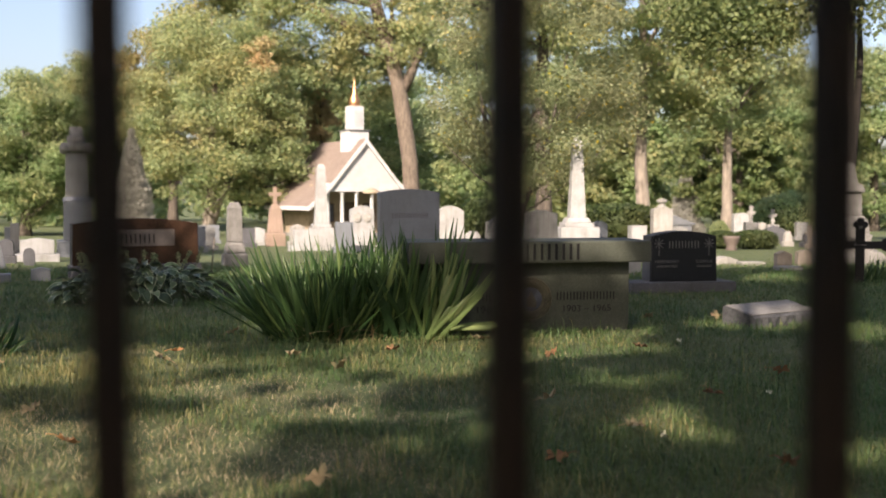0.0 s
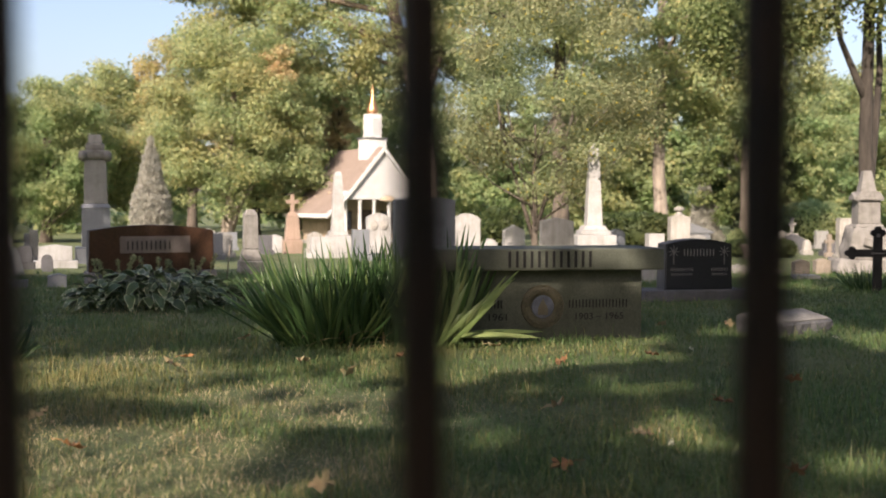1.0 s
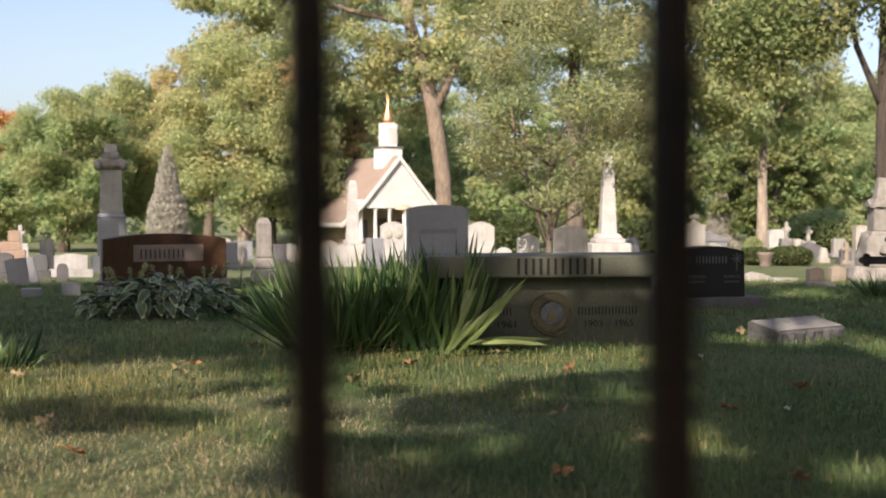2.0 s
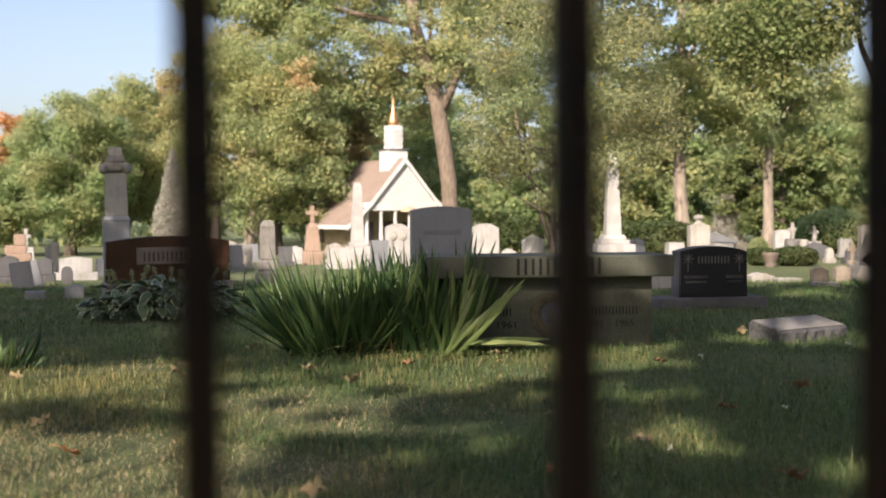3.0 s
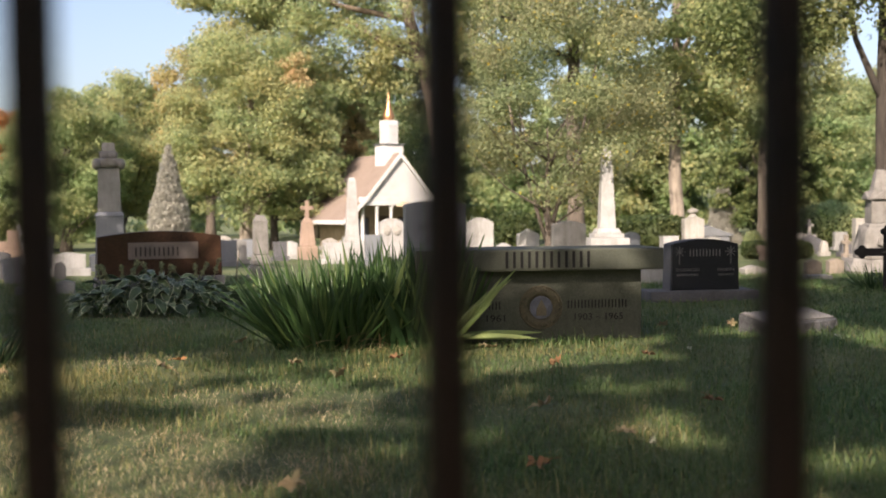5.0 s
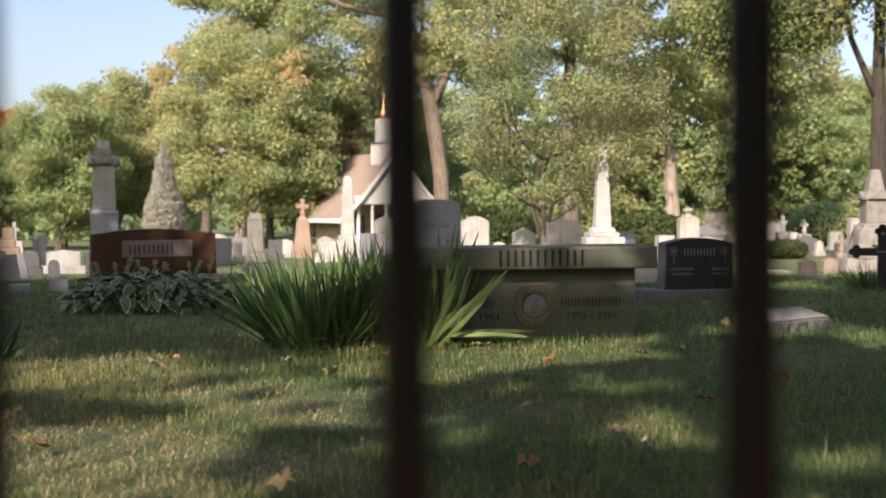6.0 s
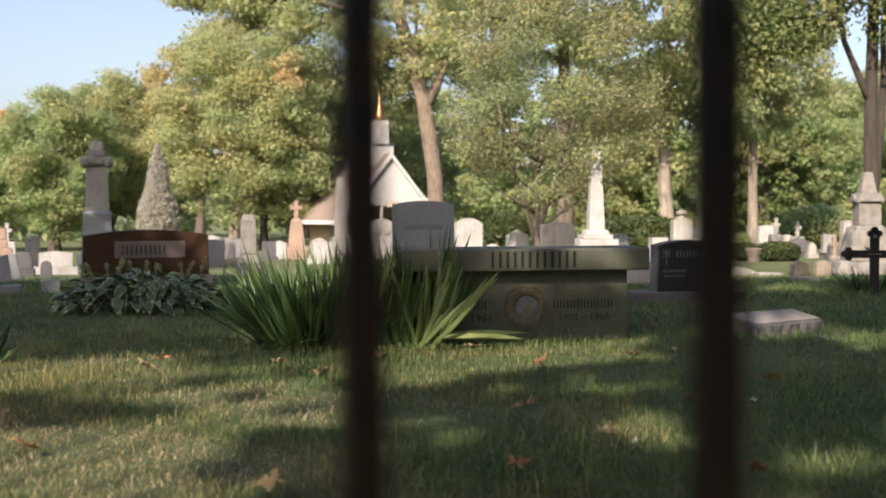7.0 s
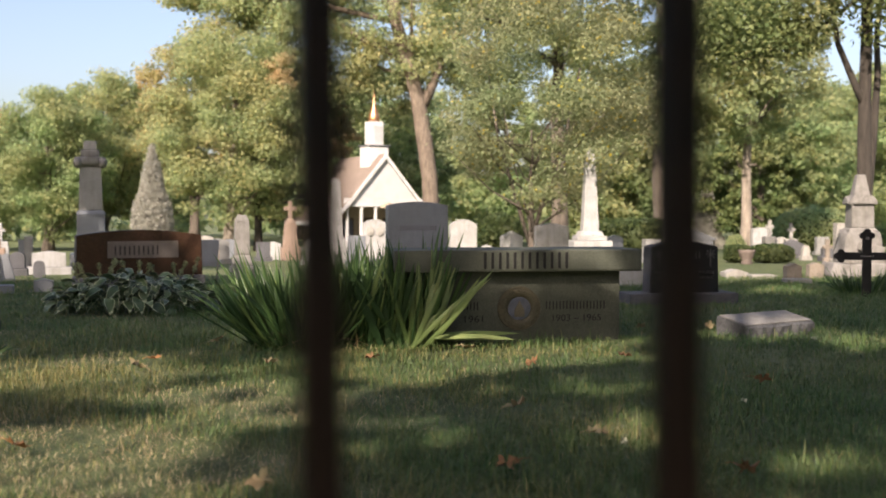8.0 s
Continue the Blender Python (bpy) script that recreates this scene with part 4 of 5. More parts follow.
pts, out = crown_points(wrng, [(3.1 + dx, -2.4, 10.2 + dz, 0.55) for dx, dz in ((0, 0), (-0.5, 0.5), (0.4, -0.6), (0.1, 0.8), (-0.3, -0.3))], 800)
part("withered_leaves", leaf_cloud("withered_leaves", pts, 0.2 * wrng.uniform(0.6, 1.4, len(pts)), PALE_RUST, wrng, out=out), None, broad_maple, "withered pinkish tan leaves")
tree(-0.60, 61.8, 12, 0.27, (1.4, 0, 5.6, 3.3, 2.8, 3.9), 25000, 0.20, MAPLE, 24, "maple with dark slender trunk and yellow green leaves", SHADE_DARK_BARK, blobs=80, clump=0.25, bare=0.25)
tree(-5.53, 78.05, 17, 0.4, (0, 0, 10.3, 4.6, 4.5, 6.0), 22000, 0.24, RUSSET, 3, "half bare tree with pale russet leaves", blobs=60)
tree(4.6, 66.5, 11, 0.16, (0, 0, 7.6, 1.3, 1.2, 2.2), 5200, 0.2, PALE_RUST, 26, "slender tree behind the chapel turning rusty tan", blobs=20, clump=0.35, bare=0.5)
tree(2.93, 105.03, 19, 0.5, (0, 0, 9.5, 7.5, 4.0, 8.5), 39000, 0.36, GREEN, 4, "broad green leafy tree", blobs=110, clump=0.24, bare=0.25)
tree(-14.64, 71.47, 11, 0.35, (0.3, 0, 6.0, 3.8, 4.0, 5.0), 55000, 0.19, GREEN, 5, "round green leafy tree", blobs=120, clump=0.22, bare=0.2)
tree(-12.21, 79.17, 13, 0.35, (0, 0, 7.5, 4.8, 4.4, 5.6), 39000, 0.24, MAPLE, 6, "round yellow green leafy tree", blobs=110, clump=0.22, bare=0.2)
tree(-20.6, 72.5, 8, 0.3, (0, 0, 3.6, 4.2, 4.0, 3.0), 29000, 0.22, GREEN, 7, "low round green leafy tree", blobs=100, clump=0.24, bare=0.2)
tree(-22.2, 88.0, 13, 0.25, (0, 0, 9.0, 1.9, 1.6, 2.4), 9000, 0.24, ORANGE, 8, "orange autumn tree in the distance", blobs=40, clump=0.35)
tree(-9.82, 90.94, 13, 0.35, (0, 0, 7.8, 5.2, 3.4, 6.2), 29000, 0.28, GREEN, 9, "round green leafy tree", blobs=100, clump=0.24, bare=0.2)
tree(5.65, 21.00, 3.1, 0.08, (0.2, 0, 3.6, 2.5, 2.1, 2.5), 52000, 0.060, OLIVE, 10, "small crab apple with grey olive leaves and yellow fruit", BARK, blobs=90, clump=0.2, bare=0.35, forks=15, stems=((0.045, (0.02, 0, 0.5), (0.3, 0, 1.5), (0.8, 0.1, 2.8), (1.1, 0.1, 4.2)), (0.045, (-0.02, 0, 0.4), (-0.3, 0.1, 1.4), (-0.7, 0.1, 2.7), (-0.9, 0.1, 4.0))))
tree(8.83, 30.00, 13, 0.27, (-1.1, -0.8, 9.4, 3.8, 2.2, 4.6), 30000, 0.15, MAPLE, 11, "tall maple with yellow green crown", BARK, blobs=120, clump=0.26, bare=0.55, forks=4)
tree(13.78, 34.24, 12, 0.27, (0.3, -0.6, 8.3, 4.4, 2.2, 4.5), 35000, 0.16, MAPLE, 12, "tall maple with yellow green crown", PALE_BARK, blobs=120, clump=0.26, bare=0.7, extra=((-1.25, -0.7, 8.3, 0.6), (-1.0, -0.7, 8.7, 0.6)))
tree(17.27, 34.67, 13, 0.22, (-0.2, 0, 7.4, 3.4, 2.0, 3.3), 30000, 0.145, MAPLE, 13, "maple with a straight pale trunk", PALE_BARK, blobs=100, clump=0.24, bare=0.62)
# shade on this tree is put into its leaf and bark colours
tree(14.02, 22.03, 12, 0.18, (1.2, 0.3, 9.4, 3.4, 1.8, 1.9), 44000, 0.12, SHADE_GREEN, 14, "tall forked tree with crown and trunk in shade tones", SHADE_DARK_BARK, blobs=120, clump=0.26, bare=0.75, forks=5, taper=0.4,
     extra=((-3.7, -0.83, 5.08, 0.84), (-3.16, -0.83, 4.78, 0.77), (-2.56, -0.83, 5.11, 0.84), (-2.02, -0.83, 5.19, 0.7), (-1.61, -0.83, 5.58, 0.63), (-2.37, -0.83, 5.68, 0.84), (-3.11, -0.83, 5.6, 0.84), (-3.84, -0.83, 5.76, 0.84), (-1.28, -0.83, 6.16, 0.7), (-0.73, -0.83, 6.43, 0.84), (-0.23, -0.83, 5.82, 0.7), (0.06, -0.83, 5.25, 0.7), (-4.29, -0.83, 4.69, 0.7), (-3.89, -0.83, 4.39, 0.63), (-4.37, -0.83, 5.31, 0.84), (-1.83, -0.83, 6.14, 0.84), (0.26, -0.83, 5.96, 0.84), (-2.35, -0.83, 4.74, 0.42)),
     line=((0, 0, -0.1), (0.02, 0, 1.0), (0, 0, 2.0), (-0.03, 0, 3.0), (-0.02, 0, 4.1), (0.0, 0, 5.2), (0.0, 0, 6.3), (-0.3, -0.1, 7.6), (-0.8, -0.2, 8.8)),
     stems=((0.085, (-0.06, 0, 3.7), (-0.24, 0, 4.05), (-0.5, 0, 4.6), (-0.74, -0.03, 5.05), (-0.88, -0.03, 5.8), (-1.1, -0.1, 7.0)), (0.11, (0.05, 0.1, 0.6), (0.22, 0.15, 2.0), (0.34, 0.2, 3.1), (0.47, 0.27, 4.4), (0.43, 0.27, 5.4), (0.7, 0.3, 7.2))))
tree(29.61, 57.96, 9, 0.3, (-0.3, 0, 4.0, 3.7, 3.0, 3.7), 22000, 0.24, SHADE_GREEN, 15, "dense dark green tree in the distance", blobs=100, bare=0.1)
tree(33.31, 61.39, 12, 0.3, (0, 0, 5.5, 4.2, 3.6, 5.4), 24000, 0.26, GREEN, 16, "dense green leafy tree in the distance", blobs=110, clump=0.22, bare=0.1)
tree(40.08, 66.34, 13, 0.35, (0, 0, 6.6, 4.4, 4.0, 5.4), 27000, 0.26, GREEN, 17, "broad sunlit green tree in the distance", blobs=110, clump=0.22, bare=0.1)
tree(45.26, 67.50, 14, 0.35, (0, 0, 7.4, 4.8, 4.0, 6.2), 25000, 0.28, GREEN, 18, "broad sunlit green tree in the distance", blobs=110, clump=0.22, bare=0.1)
tree(27.97, 70.40, 14, 0.4, (0, 0, 7.2, 3.8, 3.4, 6.8), 24000, 0.32, GREEN, 19, "broad sunlit green tree in the distance", blobs=110, clump=0.24, bare=0.1)
tree(23.29, 71.19, 15, 0.4, (0, 0, 8.0, 5.4, 4.4, 7.2), 27000, 0.32, MAPLE, 20, "broad yellow green tree in the distance", blobs=110, clump=0.24, bare=0.1)
tree(12.40, 52.73, 9, 0.22, (0, 0, 5.0, 2.6, 2.2, 4.0), 29000, 0.19, GREEN, 21, "slender green leafy tree beside the chapel", blobs=110, bare=0.2)
tree(11.0, 80.0, 12, 0.3, (0, 0, 6.0, 4.5, 3.5, 5.5), 18000, 0.28, GREEN, 27, "green leafy tree behind the chapel", blobs=90, clump=0.24, bare=0.2)
tree(12.30, 105.49, 19, 0.5, (0, 0, 9.5, 7.5, 4.0, 8.5), 30000, 0.38, GREEN, 22, "broad green tree in the distance", blobs=110, clump=0.24, bare=0.1)
tree(45.47, 79.64, 17, 0.4, (0, 0, 7.0, 6.0, 5.0, 5.6), 18000, 0.34, MAPLE, 23, "broad yellow green tree in the distance", blobs=110, bare=0.1)


def conifer(x, y, h, r, n, mat, seed, label):
    rng = np.random.default_rng(seed)
    t = thing("spruce_tree", x, y, 0, label, "tree", "trees of the cemetery")
    pts, k = [], 15
    for i in range(k):
        z = h * (0.06 + 0.9 * i / (k - 1))
        rr = r * (1 - i / (k - 0.2)) ** 0.85 * rng.uniform(0.86, 1.12) + 0.06
        m = int(n * (rr / r + 0.15) / (k * 0.62))
        a = rng.uniform(0, 2 * math.pi, m)
        arms = 12
        a = np.round(a * arms / (2 * math.pi)) * 2 * math.pi / arms + rng.normal(0, 0.16, m) + i * 0.7
        q = rr * rng.random(m) ** 0.6
        pts.append(np.stack([np.cos(a) * q, np.sin(a) * q, z - q * 0.45 + rng.normal(0, 0.12, m)], 1))
    p = np.concatenate(pts)
    part("needles", leaf_cloud("needles", p, 0.14 * rng.uniform(0.6, 1.4, len(p)), mat, rng, 0.5, 0.45), None, t)
    bm = bmesh.new()
    tube(bm, [Vector((0, 0, h * i / 6 - 0.1 * (i == 0))) for i in range(7)], [r * 0.09 * (1.05 - i / 6) for i in range(7)], 8)
    part("trunk", bm, BARK, t, smooth=True)


conifer(-5.62, 51.70, 5.3, 1.38, 38000, SPRUCE, 51, "pale grey tan spruce with drooping tiers")
conifer(26.37, 58.50, 4.2, 1.25, 14000, SPRUCE, 52, "pale grey tan spruce beside dark trees")

# far belt of woods behind everything
rng = np.random.default_rng(70)
bl = []
for i in range(150):
    a = rng.uniform(-0.75, 0.75) - 0.16
    d = rng.uniform(98, 125)
    bl.append((math.sin(a) * -d, math.cos(a) * d, rng.uniform(-1.5, 4.6), rng.uniform(2.0, 3.4)))
# and an unseen tree line, added behind the fence to block low sky light
for i in range(170):
    a = rng.uniform(-1.75, 1.75)
    d = rng.uniform(25, 33)
    bl.append((math.sin(a) * d, -math.cos(a) * d, rng.uniform(0.5, 9.5), rng.uniform(1.6, 2.6)))
pts, out = crown_points(rng, bl, 60000)
far = new("far_woods", leaf_cloud("far_woods", pts, 0.8 * rng.uniform(0.6, 1.4, len(pts)), GREEN, rng, out=out))
tagged(far, "distant green woodland plus an added unseen tree line", "woodland", kind="stuff")

# ---- shade trees beside the fence, whose shadows fall on the lawn ----
# foot x, y, crown (offset, height, radii), leaves, leaf size, clumps, clump share, seed
def street_tree(sx, sy, crown, n, leaf, blobs, clump, seed):
    tree(sx, sy, crown[2] + crown[5], 0.13, crown, n, leaf, GREEN, seed, "leafy green street tree shading the lawn", blobs=blobs, clump=clump, bend=(crown[0] * 0.9, crown[1] * 0.9), forks=5, bare=0.6, fill=0.55, spread=0.07)


street_tree(-9.88, -2.28, (0, 0, 8.5, 2.4, 2.4, 1.3), 9500, 0.2, 24, 0.42, 2543)
street_tree(-6.97, -2.76, (0, 0, 8.5, 2.4, 2.4, 1.3), 9500, 0.2, 24, 0.42, 6120)
street_tree(-1.2, -2.2, (-1.12, 0, 8.5, 2.4, 2.4, 1.3), 9500, 0.2, 24, 0.42, 5125)
street_tree(1.32, -3.1, (0, 0, 8.5, 2.4, 2.4, 1.3), 9500, 0.2, 24, 0.42, 7634)
street_tree(-8.8, 1.99, (0, 0, 8.5, 1.81, 1.28, 1.0), 8500, 0.2, 20, 0.5, 8937)
street_tree(-3.35, 3.66, (0, 0, 8.0, 1.85, 1.42, 1.2), 9000, 0.2, 20, 0.45, 5464)
street_tree(-8.3, 11.6, (0, 0, 7.6, 2.0, 2.0, 1.5), 8000, 0.2, 26, 0.42, 69)

# unseen dense crowns, added to keep sky light off the near lawn
for sx, sy, cz, seed in ((5.5, -3.4, 9.0, 301), (9.8, -0.4, 10.0, 302), (2.4, -9.2, 10.5, 303)):
    tree(sx, sy, cz + 3, 0.24, (0, 0, cz, 4.4, 4.2, 2.6), 9000, 0.34, DEEP, seed, "dense unseen green tree added to dim the lawn's sky light", blobs=60, clump=0.45, bare=0.6, forks=6)

# lighter street trees with open crowns: spots of the lawn that their clumps shade (x, y, clump radius)
REACH = 1 / math.tan(radians(SUN_EL)) / TO_SUN.length


def open_tree(sx, sy, z, n, seed, *spots):
    rnd = random.Random(seed)
    cl = []
    for gx, gy, rad in spots:
        cz = z + rnd.uniform(-0.5, 0.5)
        cl.append((gx + TO_SUN.x * REACH * cz - sx, gy + TO_SUN.y * REACH * cz - sy, cz, rad))
    tree(sx, sy, z + 0.8, 0.06 + 0.004 * len(cl), (0, 0, z, 1.5, 1.5, 0.8), n, 0.13, GREEN, seed, "slender street tree with an open crown", forks=min(len(cl), 5), bare=0.6, fill=0.55, spread=0.07, clumps=cl)


open_tree(-4.7, -7.7, 7.2, 2600, 81, (0.32, 1.2, 0.36), (0.92, 1.38, 0.36), (1.64, 1.74, 0.36), (0.8, 1.98, 0.25), (0.92, 0.84, 0.36), (1.28, 1.98, 0.14), (2.3, 2.2, 0.25), (1.75, 2.62, 0.14), (1.98, 2.58, 0.15), (2.18, 2.76, 0.13))
open_tree(-3.6, -5.9, 6.6, 4200, 82, (2.0, 3.48, 0.36), (1.22, 3.9, 0.36), (1.04, 3.06, 0.36), (0.8, 4.14, 0.3), (2.6, 3.78, 0.36), (3.26, 4.5, 0.3), (1.82, 4.02, 0.2), (1.4, 2.82, 0.3), (0.68, 3.0, 0.25), (2.3, 3.06, 0.16), (2.18, 4.02, 0.16), (1.45, 4.55, 0.15), (1.8, 4.5, 0.15), (2.35, 4.95, 0.16), (1.2, 4.62, 0.15), (1.5, 4.78, 0.14), (1.78, 4.84, 0.15), (2.05, 4.88, 0.16), (2.15, 4.55, 0.18), (0.98, 4.38, 0.14))
open_tree(-6.1, -5.2, 6.4, 1500, 83, (-0.62, 4.14, 0.2), (-0.9, 4.3, 0.16), (0.14, 3.2, 0.19), (0.38, 3.1, 0.16), (-0.2, 2.75, 0.1), (-0.3, 4.1, 0.13), (-0.55, 4.22, 0.13), (-0.9, 4.45, 0.15), (0.6, 2.75, 0.22), (0.22, 2.72, 0.18), (0.85, 2.5, 0.2), (0.22, 3.58, 0.13), (0.46, 3.56, 0.15), (0.68, 3.52, 0.14), (0.30, 4.15, 0.11), (0.08, 4.45, 0.10), (0.55, 4.62, 0.09), (-0.1, 4.85, 0.10), (0.35, 4.95, 0.09))
open_tree(-1.9, -4.6, 7.0, 6800, 84, (4.35, 6.75, 0.4), (2.85, 5.3, 0.36), (3.75, 4.95, 0.3), (2.34, 4.5, 0.36), (3.05, 6.62, 0.24), (3.14, 4.34, 0.25), (2.5, 5.3, 0.2), (4.74, 6.74, 0.3), (3.86, 6.9, 0.2), (5.1, 7.4, 0.4), (3.0, 4.75, 0.3), (3.4, 4.9, 0.28), (2.65, 4.2, 0.28), (3.25, 5.45, 0.22), (2.95, 3.9, 0.28), (2.42, 5.5, 0.2), (2.7, 5.75, 0.25))
open_tree(-7.5, -4.5, 8.4, 1500, 86, (0.75, 6.2, 0.2), (1.0, 6.22, 0.2), (1.28, 6.2, 0.19), (1.56, 6.2, 0.19), (1.85, 6.2, 0.19), (2.13, 6.2, 0.19), (2.42, 6.25, 0.19), (2.7, 6.3, 0.18), (1.3, 6.42, 0.12), (1.58, 6.44, 0.12), (1.86, 6.42, 0.12), (2.14, 6.44, 0.12), (2.42, 6.44, 0.12), (1.35, 6.75, 0.12), (1.75, 6.73, 0.13), (2.3, 6.75, 0.12), (2.05, 6.8, 0.1))
open_tree(-5.3, 5.4, 7.4, 3200, 85, (2.7, 15.5, 0.62), (3.25, 15.6, 0.55), (2.35, 15.1, 0.5), (5.3, 17.35, 0.5), (5.65, 17.5, 0.4), (3.0, 16.1, 0.4), (-0.75, 8.15, 0.4), (-0.35, 8.2, 0.4), (-1.15, 8.15, 0.35))


# ---- plants with large leaves ----
def blade_mesh(name, length, width, droop, mat, seg=7, fold=0.25, widest=0.35):
    bm = bmesh.new()
    rows = []
    y = z = 0.0
    a = math.pi / 2
    for i in range(seg + 1):
        t = i / seg
        w = width * 0.5 * (min(1.0, 0.55 + 0.45 * t / widest) if t < widest else max(0.0, 1 - ((t - widest) / (1 - widest)) ** 1.7))
        n = Vector((0, -math.sin(a), math.cos(a)))
        c = Vector((0, y, z))
        rows.append([bm.verts.new(c + Vector((-w, 0, 0)) - n * fold * w), bm.verts.new(c), bm.verts.new(c + Vector((w, 0, 0)) - n * fold * w)])
        a = math.pi / 2 - droop * (t ** 1.6)
        y += math.cos(a) * length / seg
        z += math.sin(a) * length / seg
    for p, q in zip(rows, rows[1:]):
        for k in (0, 1):
            bm.faces.new((p[k], p[k + 1], q[k + 1], q[k]))
    return finish(bm, name, mat, True)


rnd = random.Random(12)
iris_leaf = [blade_mesh("leaf", rnd.uniform(0.60, 0.74), rnd.uniform(0.024, 0.042), rnd.choice((0.0, 0.05, 0.1, 0.2, 0.35, 0.6)), IRIS, widest=0.38, fold=0.7) for _ in range(22)]
iris_fine = [blade_mesh("leaf", rnd.uniform(0.54, 0.70), rnd.uniform(0.016, 0.030), rnd.choice((0.0, 0.1, 0.2, 0.4, 0.7)), IRIS, widest=0.35, fold=0.7) for _ in range(22)]
iris_flop = [blade_mesh("leaf", rnd.uniform(0.5, 0.66), rnd.uniform(0.040, 0.054), rnd.uniform(1.3, 2.2), IRIS) for _ in range(6)]
iris_broad = [blade_mesh("leaf", rnd.uniform(0.44, 0.56), rnd.uniform(0.046, 0.060), 0.1, IRIS, widest=0.45) for _ in range(4)]
iris_lit_pale = [blade_mesh("leaf", rnd.uniform(0.48, 0.66), rnd.uniform(0.032, 0.050), rnd.choice((0.2, 0.4, 0.7, 0.95)), LIT_PALE_IRIS, seg=9, widest=0.45, fold=0.45) for _ in range(10)]
lying = blade_mesh("leaf", 0.62, 0.048, 0.3, LIT_PALE_IRIS)
dry_blade = blade_mesh("dry_leaf", 0.6, 0.05, 0.9, DRY_LEAF)


def iris_clump(x, y, rx, ry, n, spread, seed, label, flop=0.08, scale=1.0, kinds=iris_leaf, dry=0, even=0.6):
    """Sword leaves in a bed rx by ry: upright in the middle, splayed towards its ends."""
    rnd = random.Random(seed)
    t = thing("iris_clump", x, y, 0, label, "plant", "plants")
    for i in range(n):
        a, q = rnd.uniform(0, 2 * math.pi), math.sqrt(rnd.random())
        px, py = rx * q * math.cos(a), ry * q * math.sin(a)
        out = math.degrees(math.atan2(py / ry * 0.5 + rnd.uniform(-0.4, 0.4), px / rx + rnd.uniform(-0.3, 0.3)))
        tilt = spread * (0.10 + q ** 2) * rnd.uniform(0.45, 1.2)
        me = rnd.choice(iris_flop if rnd.random() < flop else kinds)
        k = scale * rnd.uniform(even, 1.05)
        part("leaf", me, None, t, m=pose(px, py, -0.02, rnd.gauss(0, 7), rnd.gauss(0, 9), out - 90) @ pose(0, 0, 0, -tilt) @ pose(0, 0, 0, 0, 0, 90 - out + rnd.uniform(-50, 50)) @ Matrix.Scale(k, 4))
    for i in range(dry):
        part("dry_leaf", dry_blade, None, t, "withered tan leaf", m=pose(rnd.uniform(-rx, rx), -ry + rnd.uniform(-0.05, 0.05), 0, 0, 0, rnd.uniform(90, 270)) @ pose(0, 0, 0, -rnd.uniform(30, 85)) @ Matrix.Scale(rnd.uniform(0.2, 0.45), 4))
    return t


iris_clump(0.44, 6.10, 0.33, 0.19, 420, 42, 21, "dense clump of dark green sword shaped iris leaves", 0.06, 0.97, iris_fine + iris_leaf[:5], 12)
mid = iris_clump(0.80, 6.08, 0.24, 0.14, 260, 17, 25, "upright dark green iris leaves in the middle of the row", 0.04, 0.98, iris_fine + iris_leaf[:12], 4)
for x, y, tilt, turn, k in ((0.06, -0.20, -24, 10, 0.98), (0.10, -0.17, -8, -12, 0.9), (-0.02, -0.18, 6, 15, 0.8), (-0.22, -0.16, -14, -8, 0.8), (0.14, -0.14, 12, 5, 0.95)):
    part("leaf", rnd.choice(iris_broad), None, mid, m=pose(x, y, -0.02, 4, tilt, turn) @ Matrix.Scale(k, 4))
for x, y, side, k in ((-0.20, -0.17, 1, 1.0), (-0.34, -0.12, -1, 0.9), (-0.08, -0.18, -1, 0.75)):
    part("leaf", rnd.choice(iris_flop), None, mid, m=pose(x, y, -0.02, 0, 0, -90 * side) @ pose(0, 0, 0, 12, 0, 30) @ Matrix.Scale(k, 4))
fan = iris_clump(1.06, 6.02, 0.16, 0.10, 115, 28, 22, "clump of spreading iris leaves in pale sunlit green", 0.03, 1.0, iris_leaf)
for i in range(28):
    tilt = rnd.triangular(-10, 66, 30)
    part("leaf", rnd.choice(iris_lit_pale), None, fan, m=pose(rnd.uniform(-0.05, 0.07), -0.15 + rnd.uniform(-0.04, 0.06), -0.01, rnd.uniform(-6, 16), tilt, rnd.uniform(-45, 45)) @ Matrix.Scale(rnd.uniform(0.7, 1.08), 4))
for turn, tilt, long, roll in ((-96, 89, 0.92, 52), (-104, 86, 0.85, 38), (-88, 87, 1.0, 60)):
    part("leaf", lying, None, fan, "leaf in pale sunlit green lying on the grass", m=pose(0.02, -0.16, 0.055, 0, 0, turn) @ pose(0, 0, 0, -tilt, 0, 0) @ pose(0, 0, 0, 0, 0, roll) @ Matrix.Scale(long, 4))
iris_clump(-1.46, 5.72, 0.20, 0.14, 70, 60, 23, "low arching clump of strap leaves", 1.0, 0.46)
iris_clump(6.02, 9.2, 0.30, 0.14, 190, 44, 24, "grassy clump of dark daylily leaves behind the cross", 0.3, 0.50, iris_fine)


